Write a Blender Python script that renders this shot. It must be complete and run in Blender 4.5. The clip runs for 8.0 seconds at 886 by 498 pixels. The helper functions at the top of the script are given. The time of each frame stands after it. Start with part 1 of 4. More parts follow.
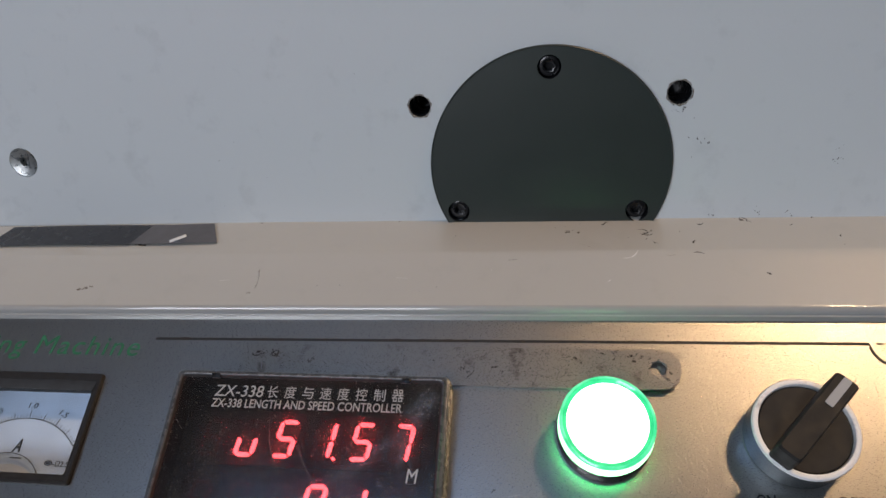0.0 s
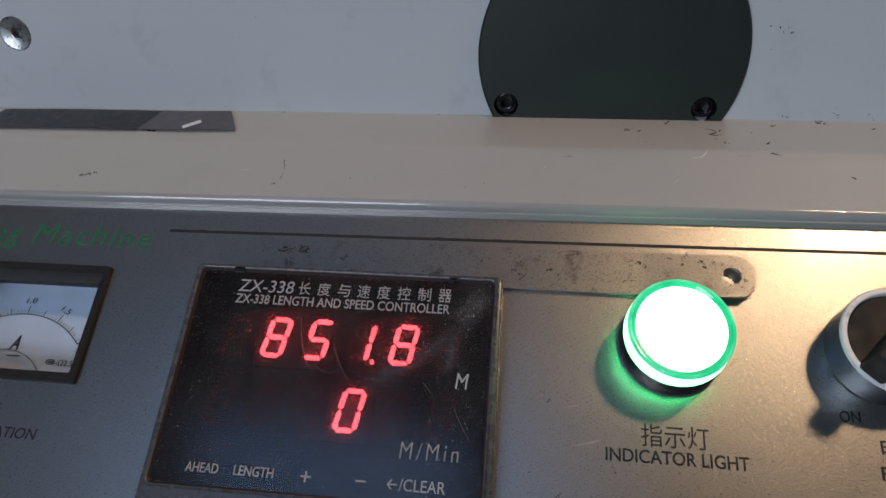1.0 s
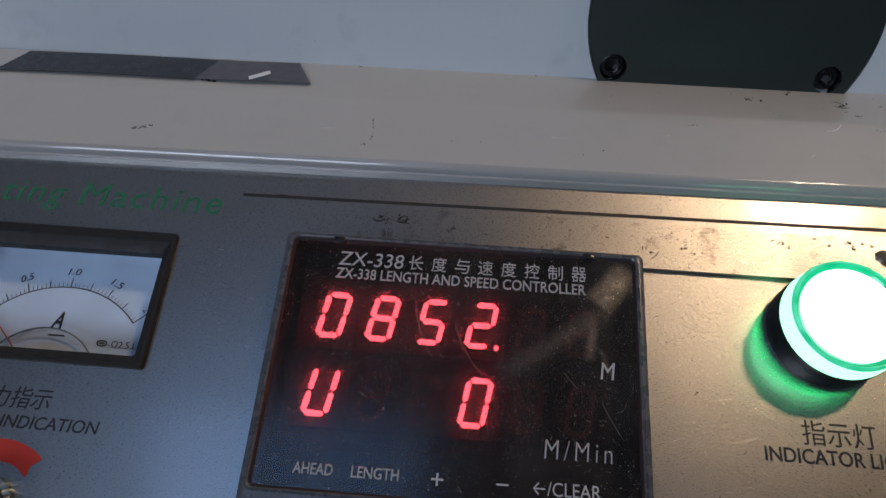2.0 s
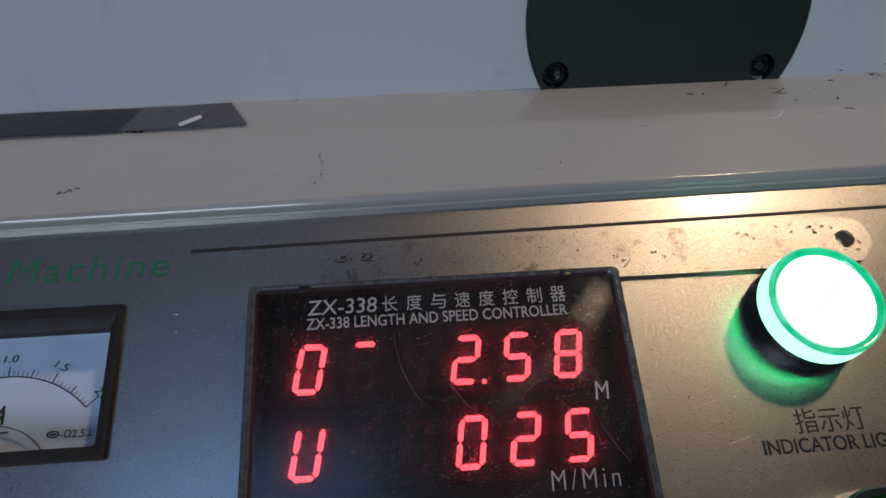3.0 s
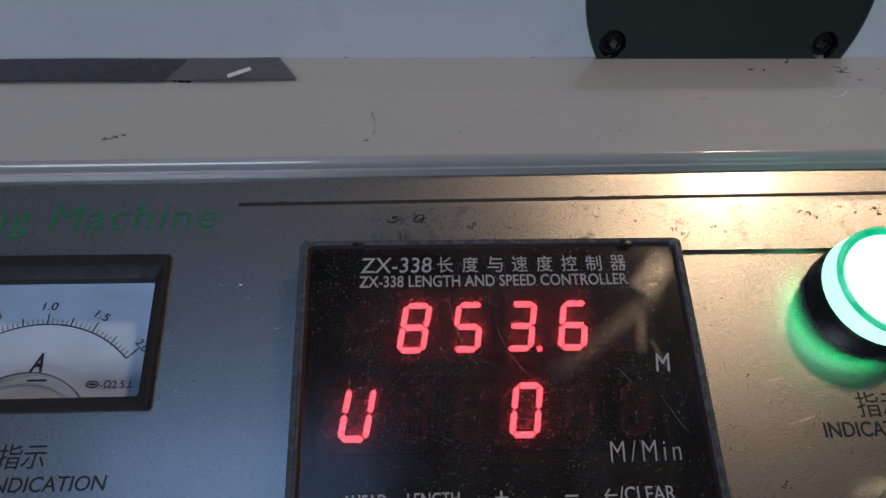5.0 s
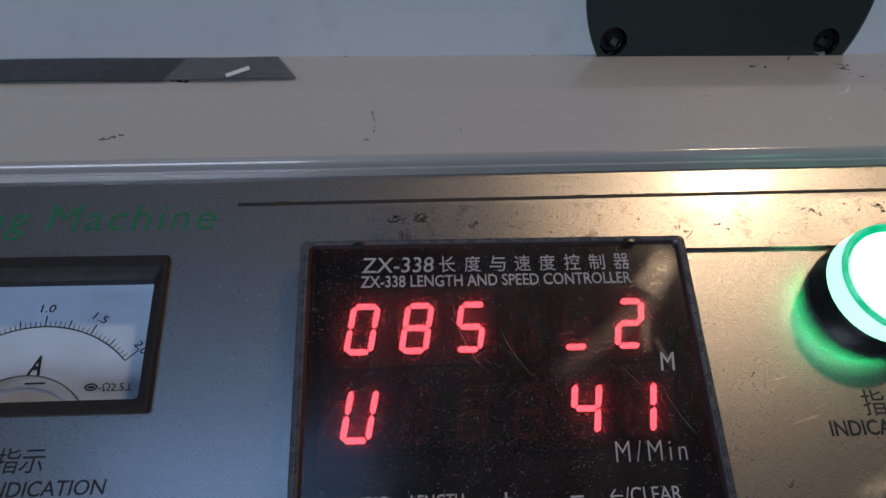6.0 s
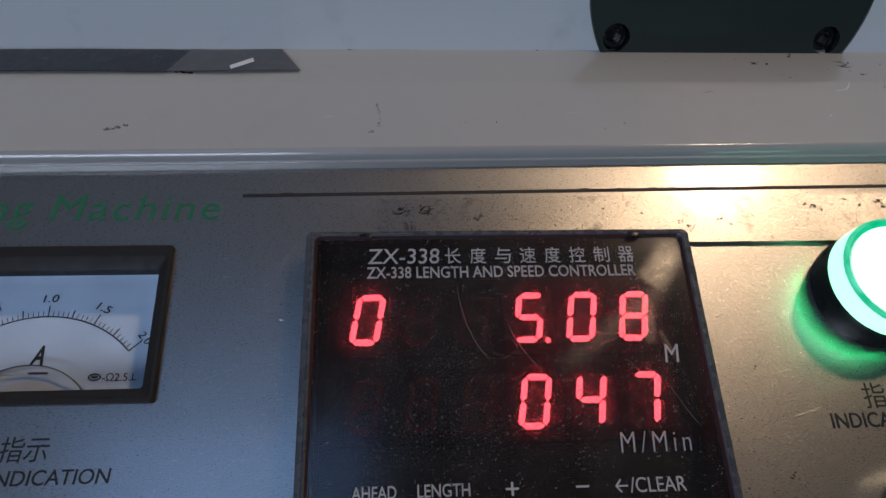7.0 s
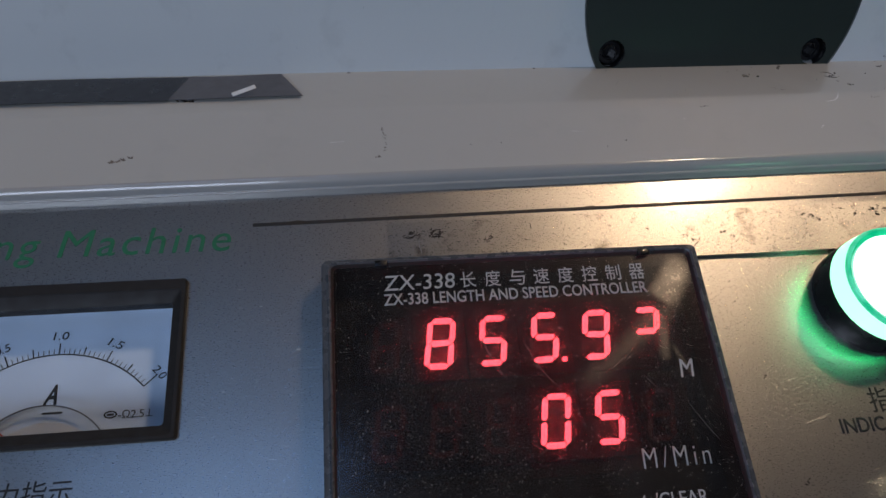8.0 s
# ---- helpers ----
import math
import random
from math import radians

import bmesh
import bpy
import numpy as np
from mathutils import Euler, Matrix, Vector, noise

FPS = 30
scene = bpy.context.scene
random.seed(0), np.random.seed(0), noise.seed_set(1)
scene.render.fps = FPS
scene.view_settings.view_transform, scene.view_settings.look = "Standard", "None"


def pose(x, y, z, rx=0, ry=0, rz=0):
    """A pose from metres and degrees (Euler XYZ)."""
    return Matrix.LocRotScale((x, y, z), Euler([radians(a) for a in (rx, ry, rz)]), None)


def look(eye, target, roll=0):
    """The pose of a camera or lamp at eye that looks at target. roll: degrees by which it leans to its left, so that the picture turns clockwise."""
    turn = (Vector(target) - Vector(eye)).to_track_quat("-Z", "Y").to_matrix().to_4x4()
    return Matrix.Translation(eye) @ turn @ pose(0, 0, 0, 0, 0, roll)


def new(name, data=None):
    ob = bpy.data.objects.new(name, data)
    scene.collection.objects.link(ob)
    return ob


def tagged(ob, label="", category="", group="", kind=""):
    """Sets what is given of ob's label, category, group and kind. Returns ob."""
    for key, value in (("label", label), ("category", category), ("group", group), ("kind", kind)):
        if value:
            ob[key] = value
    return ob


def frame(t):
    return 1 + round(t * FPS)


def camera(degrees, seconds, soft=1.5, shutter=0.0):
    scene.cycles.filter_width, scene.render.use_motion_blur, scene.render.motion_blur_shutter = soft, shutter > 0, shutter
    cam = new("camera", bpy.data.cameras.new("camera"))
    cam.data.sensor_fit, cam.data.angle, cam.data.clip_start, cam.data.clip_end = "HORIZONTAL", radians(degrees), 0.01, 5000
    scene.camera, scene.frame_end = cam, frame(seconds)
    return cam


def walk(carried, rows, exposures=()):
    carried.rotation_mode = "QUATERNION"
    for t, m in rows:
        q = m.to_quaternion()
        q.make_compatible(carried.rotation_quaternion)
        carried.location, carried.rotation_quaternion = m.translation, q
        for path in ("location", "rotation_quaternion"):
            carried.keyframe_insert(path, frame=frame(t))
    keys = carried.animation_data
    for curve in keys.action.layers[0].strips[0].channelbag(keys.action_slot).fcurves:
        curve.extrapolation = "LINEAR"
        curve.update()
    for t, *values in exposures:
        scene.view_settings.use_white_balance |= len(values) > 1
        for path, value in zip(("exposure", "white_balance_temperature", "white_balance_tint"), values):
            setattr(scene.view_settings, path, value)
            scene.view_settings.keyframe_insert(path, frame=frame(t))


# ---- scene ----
# The console's panel frame: x to the right, y into the panel, z up the slope, in millimetres
# from the middle of the controller's top edge. The panel leans back from the upright machine frame.
LEAN = 54.5
BASE = pose(0, 0, 1.05, -LEAN, 0, 0) @ pose(0, 0, -1.25)
SPACE = BASE @ pose(0, 0, 1.25)

cam = camera(65.44, 8.0)
PATH = [
    (0, (0.07738, -0.22746, 1.17154), (0.03578, 0.02837, 1.32262), 4.76),
    (0.2, (0.06378, -0.22055, 1.16438), (0.02887, 0.03945, 1.30964), 3.93),
    (0.5, (0.06127, -0.21357, 1.16413), (0.02795, 0.05106, 1.30145), 4.25),
    (1, (0.05315, -0.19989, 1.16599), (0.01910, 0.06777, 1.29714), 5.79),
    (1.5, (0.03813, -0.18842, 1.16749), (-0.00393, 0.08140, 1.29171), 8.36),
    (1.7, (0.02160, -0.17991, 1.16484), (-0.00984, 0.09089, 1.29005), 8.10),
    (2.8, (-0.01219, -0.17498, 1.17889), (0.00614, 0.09448, 1.30948), -4.63),
    (3, (-0.00833, -0.17397, 1.17933), (0.00934, 0.09601, 1.30894), -4.72),
    (3.5, (-0.00822, -0.17227, 1.18064), (0.01038, 0.09812, 1.30926), -4.91),
    (4, (-0.01409, -0.16965, 1.17604), (0.00185, 0.10058, 1.30536), -3.37),
    (4.5, (-0.01914, -0.16704, 1.17490), (-0.00377, 0.10390, 1.30280), -2.31),
    (5.8, (-0.02437, -0.16364, 1.17669), (-0.00628, 0.10776, 1.30148), -2.01),
    (6, (-0.02326, -0.16370, 1.17594), (-0.00536, 0.10771, 1.30250), -2.51),
    (6.5, (-0.02742, -0.16337, 1.17379), (-0.00782, 0.10785, 1.30051), -2.02),
    (7, (-0.02668, -0.16304, 1.17388), (-0.00531, 0.10808, 1.30051), -2.46),
    (7.5, (-0.02640, -0.16385, 1.17392), (-0.00509, 0.10724, 1.30064), -2.73),
    (7.8, (-0.02916, -0.16566, 1.17822), (-0.00596, 0.10672, 1.30058), -3.08),
    (8, (-0.03657, -0.16615, 1.17900), (-0.00404, 0.10395, 1.30545), -5.45),
]
walk(cam, [(t, BASE @ look(eye, target, roll)) for t, eye, target, roll in PATH],
     [(0, 0.0, 7200, 18), (0.5, -0.18, 7050, 18), (1, -0.42, 6700, 17), (1.5, -0.5, 6400, 17), (3, -0.72, 6250, 17), (4, -0.72, 6180, 17), (8, -0.7, 6180, 17)])

# ---- world and lights ----
world = bpy.data.worlds.new("world")
scene.world = world
world.use_nodes = True
sky = world.node_tree.nodes.new("ShaderNodeTexSky")
sky.sky_type, sky.sun_disc, sky.sun_elevation, sky.sun_rotation = "NISHITA", False, radians(35), radians(200)
world.node_tree.links.new(sky.outputs[0], world.node_tree.nodes["Background"].inputs[0])
world.node_tree.nodes["Background"].inputs[1].default_value = 0.1


def lamp(name, kind, m, power, color, **settings):
    data = bpy.data.lights.new(name, kind)
    data.energy, data.color = power, color
    for key, value in settings.items():
        if key == "radius":
            data.shadow_soft_size = value
        elif key == "size":
            data.shape, data.size, data.size_y = "RECTANGLE", value[0], value[1]
        elif key == "cone":
            data.spot_size, data.spot_blend = radians(value), 0.4
    ob = new(name, data)
    ob.matrix_world = m
    return ob


def panel_point(x, y, z):
    return SPACE @ Vector((x / 1000, y / 1000, z / 1000))


# warm work light above the console, and the daylight of the workshop's window
lamp("work_light", "SPOT", look(panel_point(1120, -1900, 1165), (0.35, -0.1, 1.0)), 88.0, (1.0, 0.73, 0.44), radius=0.12, cone=110)
lamp("window_light", "AREA", look((-1.3, -3.46, 1.9), (0, 0, 1.2)), 68.0, (0.66, 0.81, 1.0), size=(1.7, 1.3))
# blue fill out of view, added to tint the panel's left side
lamp("blue_fill", "AREA", look((-0.75, -1.75, 3.64), (-0.75, -1.751, 0)), 8.2, (0.2, 0.5, 1.0), size=(1.2, 1.0))


# ---- materials ----
class Shader:
    """A node material, built node by node."""

    def __init__(self, name):
        self.mat = bpy.data.materials.new(name)
        self.mat.use_nodes = True
        self.tree = self.mat.node_tree
        self.bsdf = self.tree.nodes["Principled BSDF"]
        self.out = self.tree.nodes["Material Output"]

    def node(self, kind, **inputs):
        n = self.tree.nodes.new("ShaderNode" + kind)
        for key, value in inputs.items():
            self.put(n.inputs[int(key[1:]) if key[0] == "_" else key.replace("_", " ")], value)
        return n

    def put(self, socket, value):
        if isinstance(value, bpy.types.NodeSocket):
            self.tree.links.new(value, socket)
        else:
            socket.default_value = value

    def coords(self, scale=(1, 1, 1)):
        return self.node("Mapping", Vector=self.node("TexCoord").outputs["Object"], Scale=scale).outputs[0]

    def noise(self, scale, detail=3.0, stretch=(1, 1, 1), rough=0.5):
        return self.node("TexNoise", Vector=self.coords(stretch), Scale=scale, Detail=detail, Roughness=rough).outputs["Fac"]

    def ramp(self, fac, low, high, a=0.0, b=1.0):
        n = self.node("MapRange", Value=fac)
        for i, v in enumerate((low, high, a, b)):
            n.inputs[i + 1].default_value = v
        return n.outputs[0]

    def mix(self, fac, a, b):
        n = self.tree.nodes.new("ShaderNodeMix")
        n.data_type = "RGBA"
        self.put(n.inputs[0], fac)
        for s, v in ((n.inputs[6], a), (n.inputs[7], b)):
            self.put(s, (*v, 1) if isinstance(v, tuple) and len(v) == 3 else v)
        return n.outputs[2]

    def bump(self, height, strength, distance):
        self.put(self.bsdf.inputs["Normal"], self.node("Bump", Height=height, Strength=strength, Distance=distance).outputs[0])

    def set(self, **inputs):
        for key, value in inputs.items():
            socket = self.bsdf.inputs[key.replace("_", " ")]
            self.put(socket, (*value, 1) if isinstance(value, tuple) and len(value) == 3 else value)
        return self


def painted(name, color, rough=0.4, vary=0.08, peel=0.05, coat=0.0, dirt=0.3):
    s = Shader(name)
    dark = tuple(c * (1 - vary) for c in color)
    spots = s.ramp(s.noise(60, 6, rough=0.65), 0.56, 0.74, 0, dirt)
    base = s.mix(s.noise(14, 4), dark, color)
    s.set(Base_Color=s.mix(spots, base, tuple(c * 0.6 for c in color)), Roughness=s.ramp(s.noise(90, 3), 0.3, 0.7, rough - 0.02, rough + 0.03), Coat_Weight=coat, Coat_Roughness=0.06)
    s.bump(s.noise(700, 2), peel, 0.0004)
    return s.mat


def plastic(name, color, rough=0.35, grain=0.1, dust=False):
    s = Shader(name)
    base = s.mix(s.noise(120, 4), tuple(c * 0.8 for c in color), tuple(c * 1.15 for c in color))
    if dust:
        cells = s.node("TexVoronoi", Vector=s.coords(), Scale=900.0)
        near = s.ramp(cells.outputs["Distance"], 0.06, 0.12, 0.8, 0)
        some = s.ramp(s.node("SeparateColor", Color=cells.outputs["Color"]).outputs[0], 0.6, 0.9, 0, 1)
        base = s.mix(some, base, s.mix(near, base, (0.4, 0.38, 0.35)))
    s.set(Base_Color=base, Roughness=s.ramp(s.noise(300, 3), 0.3, 0.7, rough - 0.07, rough + 0.1))
    s.bump(s.noise(2500, 2), grain, 0.0002)
    return s.mat


def metal(name, color, rough=0.25, grain=0.15, stretch=(1, 1, 1), scale=900, stain=0.0, depth=0.0003, coat=0.0, metallic=1.0, grit=0.0):
    s = Shader(name)
    base = s.mix(s.noise(25, 4), tuple(c * 0.9 for c in color), color)
    if stain:
        base = s.mix(s.ramp(s.noise(120, 5, rough=0.7), 0.56, 0.72, 0, stain), base, (0.06, 0.045, 0.03))
    fine = s.noise(scale, 3, stretch, 0.7)
    base = s.mix(s.ramp(fine, 0.42, 0.58), s.mix(grit, base, (0.0, 0.0, 0.0)), base) if grit else base
    s.set(Base_Color=base, Metallic=metallic, Roughness=s.ramp(fine, 0.36, 0.64, rough - 0.05, rough + 0.05), Coat_Weight=coat, Coat_Roughness=0.13)
    s.bump(fine, grain, depth)
    return s.mat


def glow(name, color, power):
    s = Shader(name)
    s.set(Base_Color=tuple(0.6 * c for c in color), Roughness=0.3, Emission_Color=color, Emission_Strength=power)
    return s.mat


def mottled_glow(name, dark, light, power):
    """Lit coloured plastic, its tone mottled by noise in place of highlights."""
    s = Shader(name)
    tone = s.mix(s.ramp(s.noise(160, 3, (1, 2, 1)), 0.38, 0.66), dark, light)
    s.set(Base_Color=tone, Roughness=0.12, Emission_Color=tone, Emission_Strength=power, Coat_Weight=0.5, Coat_Roughness=0.05)
    return s.mat


def pane(name, tint, gloss_rough=0.08, dust=0.0, wiped=()):
    s = Shader(name)
    clear = s.node("BsdfTransparent", Color=(*tint, 1)).outputs[0]
    shine = s.node("BsdfGlossy", Roughness=gloss_rough).outputs[0]
    body = s.node("MixShader", _0=s.node("Fresnel", IOR=1.45).outputs[0], _1=clear, _2=shine).outputs[0]
    if dust:
        cells = s.node("TexVoronoi", Vector=s.coords(), Scale=1600.0)
        near = s.ramp(cells.outputs["Distance"], 0.09, 0.16, 1, 0)
        some = s.ramp(s.node("SeparateColor", Color=cells.outputs["Color"]).outputs[0], 0.38, 0.9, 0, 1)
        smear = s.ramp(s.noise(35, 5, (1, 1, 0.5), 0.7), 0.40, 0.8, 0.004, 0.03)
        amount = s.node("Math", _0=s.node("Math", _0=near, _1=some).outputs[0], _1=dust)
        amount.inputs[0].links[0].from_node.operation = "MULTIPLY"
        amount.operation = "MULTIPLY"
        total = s.node("Math", _0=amount.outputs[0], _1=smear).outputs[0]
        speck = s.node("BsdfDiffuse", Color=(0.75, 0.72, 0.66, 1)).outputs[0]
        body = s.node("MixShader", _0=total, _1=body, _2=speck).outputs[0]
    for (ax, az), (bx, bz), half, most in wiped:
        # a greasy wipe mark: a streak from one point to another, in metres
        long = math.hypot(bx - ax, bz - az)
        d = ((bx - ax) / long, 0.0, (bz - az) / long)
        off = s.node("VectorMath", _0=s.coords(), _1=(-ax, 0.0, -az)).outputs[0]

        def along(way):
            n = s.node("VectorMath", _0=off, _1=way)
            n.operation = "DOT_PRODUCT"
            return n.outputs["Value"]

        across = s.node("Math", _0=along((-d[2], 0.0, d[0])))
        across.operation = "ABSOLUTE"
        wide = s.ramp(across.outputs[0], 0.12 * half, half, 1, 0)
        ends = s.ramp(along(d), 0.0, 0.15 * long, 0, 1)
        far = s.ramp(along(d), long, 0.7 * long, 0, 1)
        grain = s.ramp(s.noise(420, 5, rough=0.7), 0.3, 0.75, 0.15 * most, most)
        for extra in (ends, far, grain):
            n = s.node("Math", _0=wide, _1=extra)
            n.operation = "MULTIPLY"
            wide = n.outputs[0]
        greasy = s.node("BsdfGlossy", Color=(0.5, 0.48, 0.45, 1), Roughness=0.33).outputs[0]
        body = s.node("MixShader", _0=wide, _1=body, _2=greasy).outputs[0]
    s.put(s.out.inputs[0], body)
    return s.mat


def haze(name, amount):
    s = Shader(name)
    soft = s.node("BsdfTranslucent", Color=(0.9, 0.9, 0.9, 1)).outputs[0]
    s.put(s.out.inputs[0], s.node("MixShader", _0=amount, _1=s.node("BsdfTransparent").outputs[0], _2=soft).outputs[0])
    return s.mat


STEEL = metal("brushed_steel_sheet", (0.46, 0.44, 0.41), 0.31, 0.7, (0.3, 1, 1.3), 3500, 0.0, 0.000058, 0.9, 0.94, 0.04)
BAR = metal("worn_steel", (0.46, 0.435, 0.40), 0.31, 0.7, (0.6, 1, 1.1), 3100, 0.75, 0.000055, 0.7, 0.94, 0.05)
CHROME = metal("satin_chrome", (0.27, 0.32, 0.35), 0.22, 0.04)
WORN_EDGE = metal("worn_bright_edge", (0.95, 0.94, 0.92), 0.45, 0.5, (1, 1, 1), 500, 0.5, 0.0003, metallic=0.1)
RUBBED = metal("rubbed_steel", (0.62, 0.60, 0.56), 0.36, 0.3)
WALL_PAINT = painted("grey_white_paint", (0.62, 0.65, 0.65), 0.6, 0.06, 0.06, 0.0, 0.28)
CREAM = painted("cream_enamel", (0.488, 0.48, 0.445), 0.34, 0.05, 0.03, 1.0, 0.15)
LIP_SHADED = painted("shaded_lip_enamel", (0.40, 0.39, 0.37), 0.3, 0.05, 0.02, 1.0, 0.1)
BLACK_STEEL = painted("blackened_steel", (0.027, 0.037, 0.032), 0.38, 0.25, 0.1, 0.0, 0.2)
BOLT_BLACK = plastic("black_oxide", (0.010, 0.010, 0.011), 0.22, 0.05)
HOUSING = plastic("dark_grey_plastic", (0.080, 0.085, 0.093), 0.26, 0.12, True)
BLACK = plastic("black_plastic", (0.010, 0.010, 0.011), 0.3, 0.06)
KNOB_BLACK = plastic("matt_black_plastic", (0.012, 0.010, 0.009), 0.6, 0.1)
BOARD = plastic("smoked_board", (0.010, 0.009, 0.010), 0.5, 0.02)
SEG_OFF = plastic("unlit_segment", (0.085, 0.016, 0.018), 0.6, 0.02)
SEG_ON = glow("lit_red_segment", (1.0, 0.07, 0.085), 18.0)
DIGIT = plastic("smoked_digit_face", (0.009, 0.004, 0.005), 0.95, 0.0)
FILM = pane("smoked_film", (0.55, 0.53, 0.53), 0.15, 0.9, (
    ((0.0105, -0.0360), (0.042, -0.0132), 0.0034, 0.15), ((0.0355, -0.0150), (0.0445, -0.0035), 0.0045, 0.42),
    ((0.0335, -0.0300), (0.0350, -0.0190), 0.0018, 0.22), ((0.0360, -0.0260), (0.0400, -0.0350), 0.0008, 0.2)))
HALO = haze("digit_halo", 0.055)
CLEAR = pane("clear_cover", (0.93, 0.95, 0.97), 0.05)
PRINT_WHITE = plastic("white_print", (0.42, 0.42, 0.42), 0.6, 0.0)
PRINT_BLACK = plastic("black_print", (0.02, 0.02, 0.02), 0.6, 0.0)
PRINT_GREEN = plastic("green_print", (0.02, 0.165, 0.078), 0.5, 0.0)
SCRATCH = plastic("scratch_grey", (0.16, 0.15, 0.14), 0.4, 0.0)
DIAL = plastic("white_dial", (0.72, 0.83, 0.95), 0.5, 0.0)
RED = plastic("red_print", (0.55, 0.04, 0.02), 0.5, 0.0)
TAPE_BLACK = plastic("black_film_tape", (0.018, 0.018, 0.022), 0.3, 0.05)
TAPE_GREY = plastic("grey_film_tape", (0.10, 0.10, 0.11), 0.35, 0.05)
PAPER = plastic("white_paper", (0.75, 0.75, 0.74), 0.7, 0.0)
DIRT = plastic("oily_dirt", (0.026, 0.019, 0.013), 0.6, 0.3)
OIL = plastic("dried_oil", (0.03, 0.022, 0.015), 0.5, 0.3)
SMUDGE = plastic("brown_smudge", (0.17, 0.145, 0.12), 0.6, 0.2)
LENS_WHITE = glow("lamp_lens_glow", (0.94, 1.0, 0.96), 4.0)
LENS_SIDE = glow("lamp_lens_side_glow", (0.33, 1.0, 0.52), 3.2)
LENS_FILL = glow("lamp_green_fill_glow", (0.0, 1.0, 0.26), 12.0)
LENS_OUTER = mottled_glow("lamp_lens_edge_glow", (0.01, 0.55, 0.24), (0.12, 0.85, 0.45), 1.0)
HAIRLINE = plastic("dark_hairline", (0.02, 0.05, 0.03), 0.5, 0.0)
LENS_RING = mottled_glow("lamp_lens_rim_glow", (0.0, 0.50, 0.19), (0.015, 0.70, 0.29), 0.8)
GREEN_CAP = plastic("green_plastic", (0.01, 0.22, 0.06), 0.2, 0.0)
PLASTER = painted("workshop_plaster", (0.20, 0.22, 0.24), 0.8, 0.1, 0.2)
CONCRETE = painted("workshop_concrete", (0.14, 0.14, 0.14), 0.8, 0.2, 0.3)


# ---- mesh helpers (all in millimetres) ----
def put_mesh(name, bm, material, m=None, parent=None, label="", smooth=30):
    """One mesh object from a bmesh in millimetres; material may be a list."""
    bmesh.ops.scale(bm, vec=(0.001,) * 3, verts=bm.verts)
    bmesh.ops.recalc_face_normals(bm, faces=bm.faces)
    me = bpy.data.meshes.new(name)
    bm.to_mesh(me)
    bm.free()
    for one in material if isinstance(material, (list, tuple)) else (material,):
        me.materials.append(one)
    if smooth:
        me.polygons.foreach_set("use_smooth", [True] * len(me.polygons))
        me.set_sharp_from_angle(angle=radians(smooth))
    ob = new(name, me)
    ob.parent = parent
    if m is not None:
        ob.matrix_world = m
    if label:
        ob["label"] = label
    return ob


def part(name, bm, material, parent, label="", at=(0, 0, 0), smooth=30):
    ob = put_mesh(name, bm, material, None, parent, label, smooth)
    ob.matrix_basis = pose(at[0] / 1000, at[1] / 1000, at[2] / 1000)
    return ob


def base_of(name, x, y, z, label, category, group="", kind="", tilt=None):
    ob = new(name)
    ob.empty_display_size = 0.01
    ob.matrix_world = SPACE @ pose(x / 1000, y / 1000, z / 1000) @ (tilt or Matrix.Identity(4))
    return tagged(ob, label, category, group, kind)


def round_rect(x0, x1, z0, z1, r, n=5):
    pts = []
    for cx, cz, a in ((x1 - r, z1 - r, 0), (x0 + r, z1 - r, 90), (x0 + r, z0 + r, 180), (x1 - r, z0 + r, 270)):
        for i in range(n):
            w = radians(a + 90 * i / (n - 1))
            pts.append((cx + r * math.cos(w), cz + r * math.sin(w)))
    return pts


def circle(cx, cz, r, n=40, start=0.0, end=360.0):
    full = abs(end - start) >= 360
    return [(cx + r * math.cos(w), cz + r * math.sin(w)) for w in (radians(start + (end - start) * i / (n if full else n - 1)) for i in range(n))]


def loops(rings, close=True, cap_first=False, cap_last=False, bm=None):
    """Bridges rings of equal length, each a (points, y) pair, into one skin."""
    bm = bm or bmesh.new()
    rows = [[bm.verts.new((x, y, z)) for x, z in pts] for pts, y in rings]
    for a, b in zip(rows, rows[1:]):
        for i in range(len(a) if close else len(a) - 1):
            j = (i + 1) % len(a)
            bm.faces.new((a[i], a[j], b[j], b[i]))
    if cap_first:
        bm.faces.new(rows[0])
    if cap_last:
        bm.faces.new(rows[-1])
    return bm


def sheet(outline, holes, y0, y1):
    """A flat plate with holes through it, between y0 (front) and y1."""
    bm = bmesh.new()
    edges = []
    for pts in (outline, *holes):
        vs = [bm.verts.new((x, y0, z)) for x, z in pts]
        edges += [bm.edges.new((vs[i], vs[(i + 1) % len(vs)])) for i in range(len(vs))]
    bmesh.ops.triangle_fill(bm, edges=edges, use_beauty=True, use_dissolve=False)
    made = bmesh.ops.extrude_face_region(bm, geom=list(bm.faces), use_keep_orig=True)
    bmesh.ops.translate(bm, vec=(0, y1 - y0, 0), verts=[v for v in made["geom"] if isinstance(v, bmesh.types.BMVert)])
    return bm


def lathe(profile, n=48, bm=None, cx=0.0, cz=0.0):
    """Turns (radius, y) pairs about the y axis; a radius of 0 closes the end."""
    bm = bm or bmesh.new()
    rows = []
    for r, y in profile:
        rows.append([bm.verts.new((cx, y, cz))] if r == 0 else [bm.verts.new((x, y, z)) for x, z in circle(cx, cz, r, n)])
    for a, b in zip(rows, rows[1:]):
        for i in range(n):
            j = (i + 1) % n
            ring = [a[i % len(a)], a[j % len(a)], b[j % len(b)], b[i % len(b)]]
            ring = [v for k, v in enumerate(ring) if v not in ring[:k]]
            if len(ring) > 2:
                bm.faces.new(ring)
    return bm


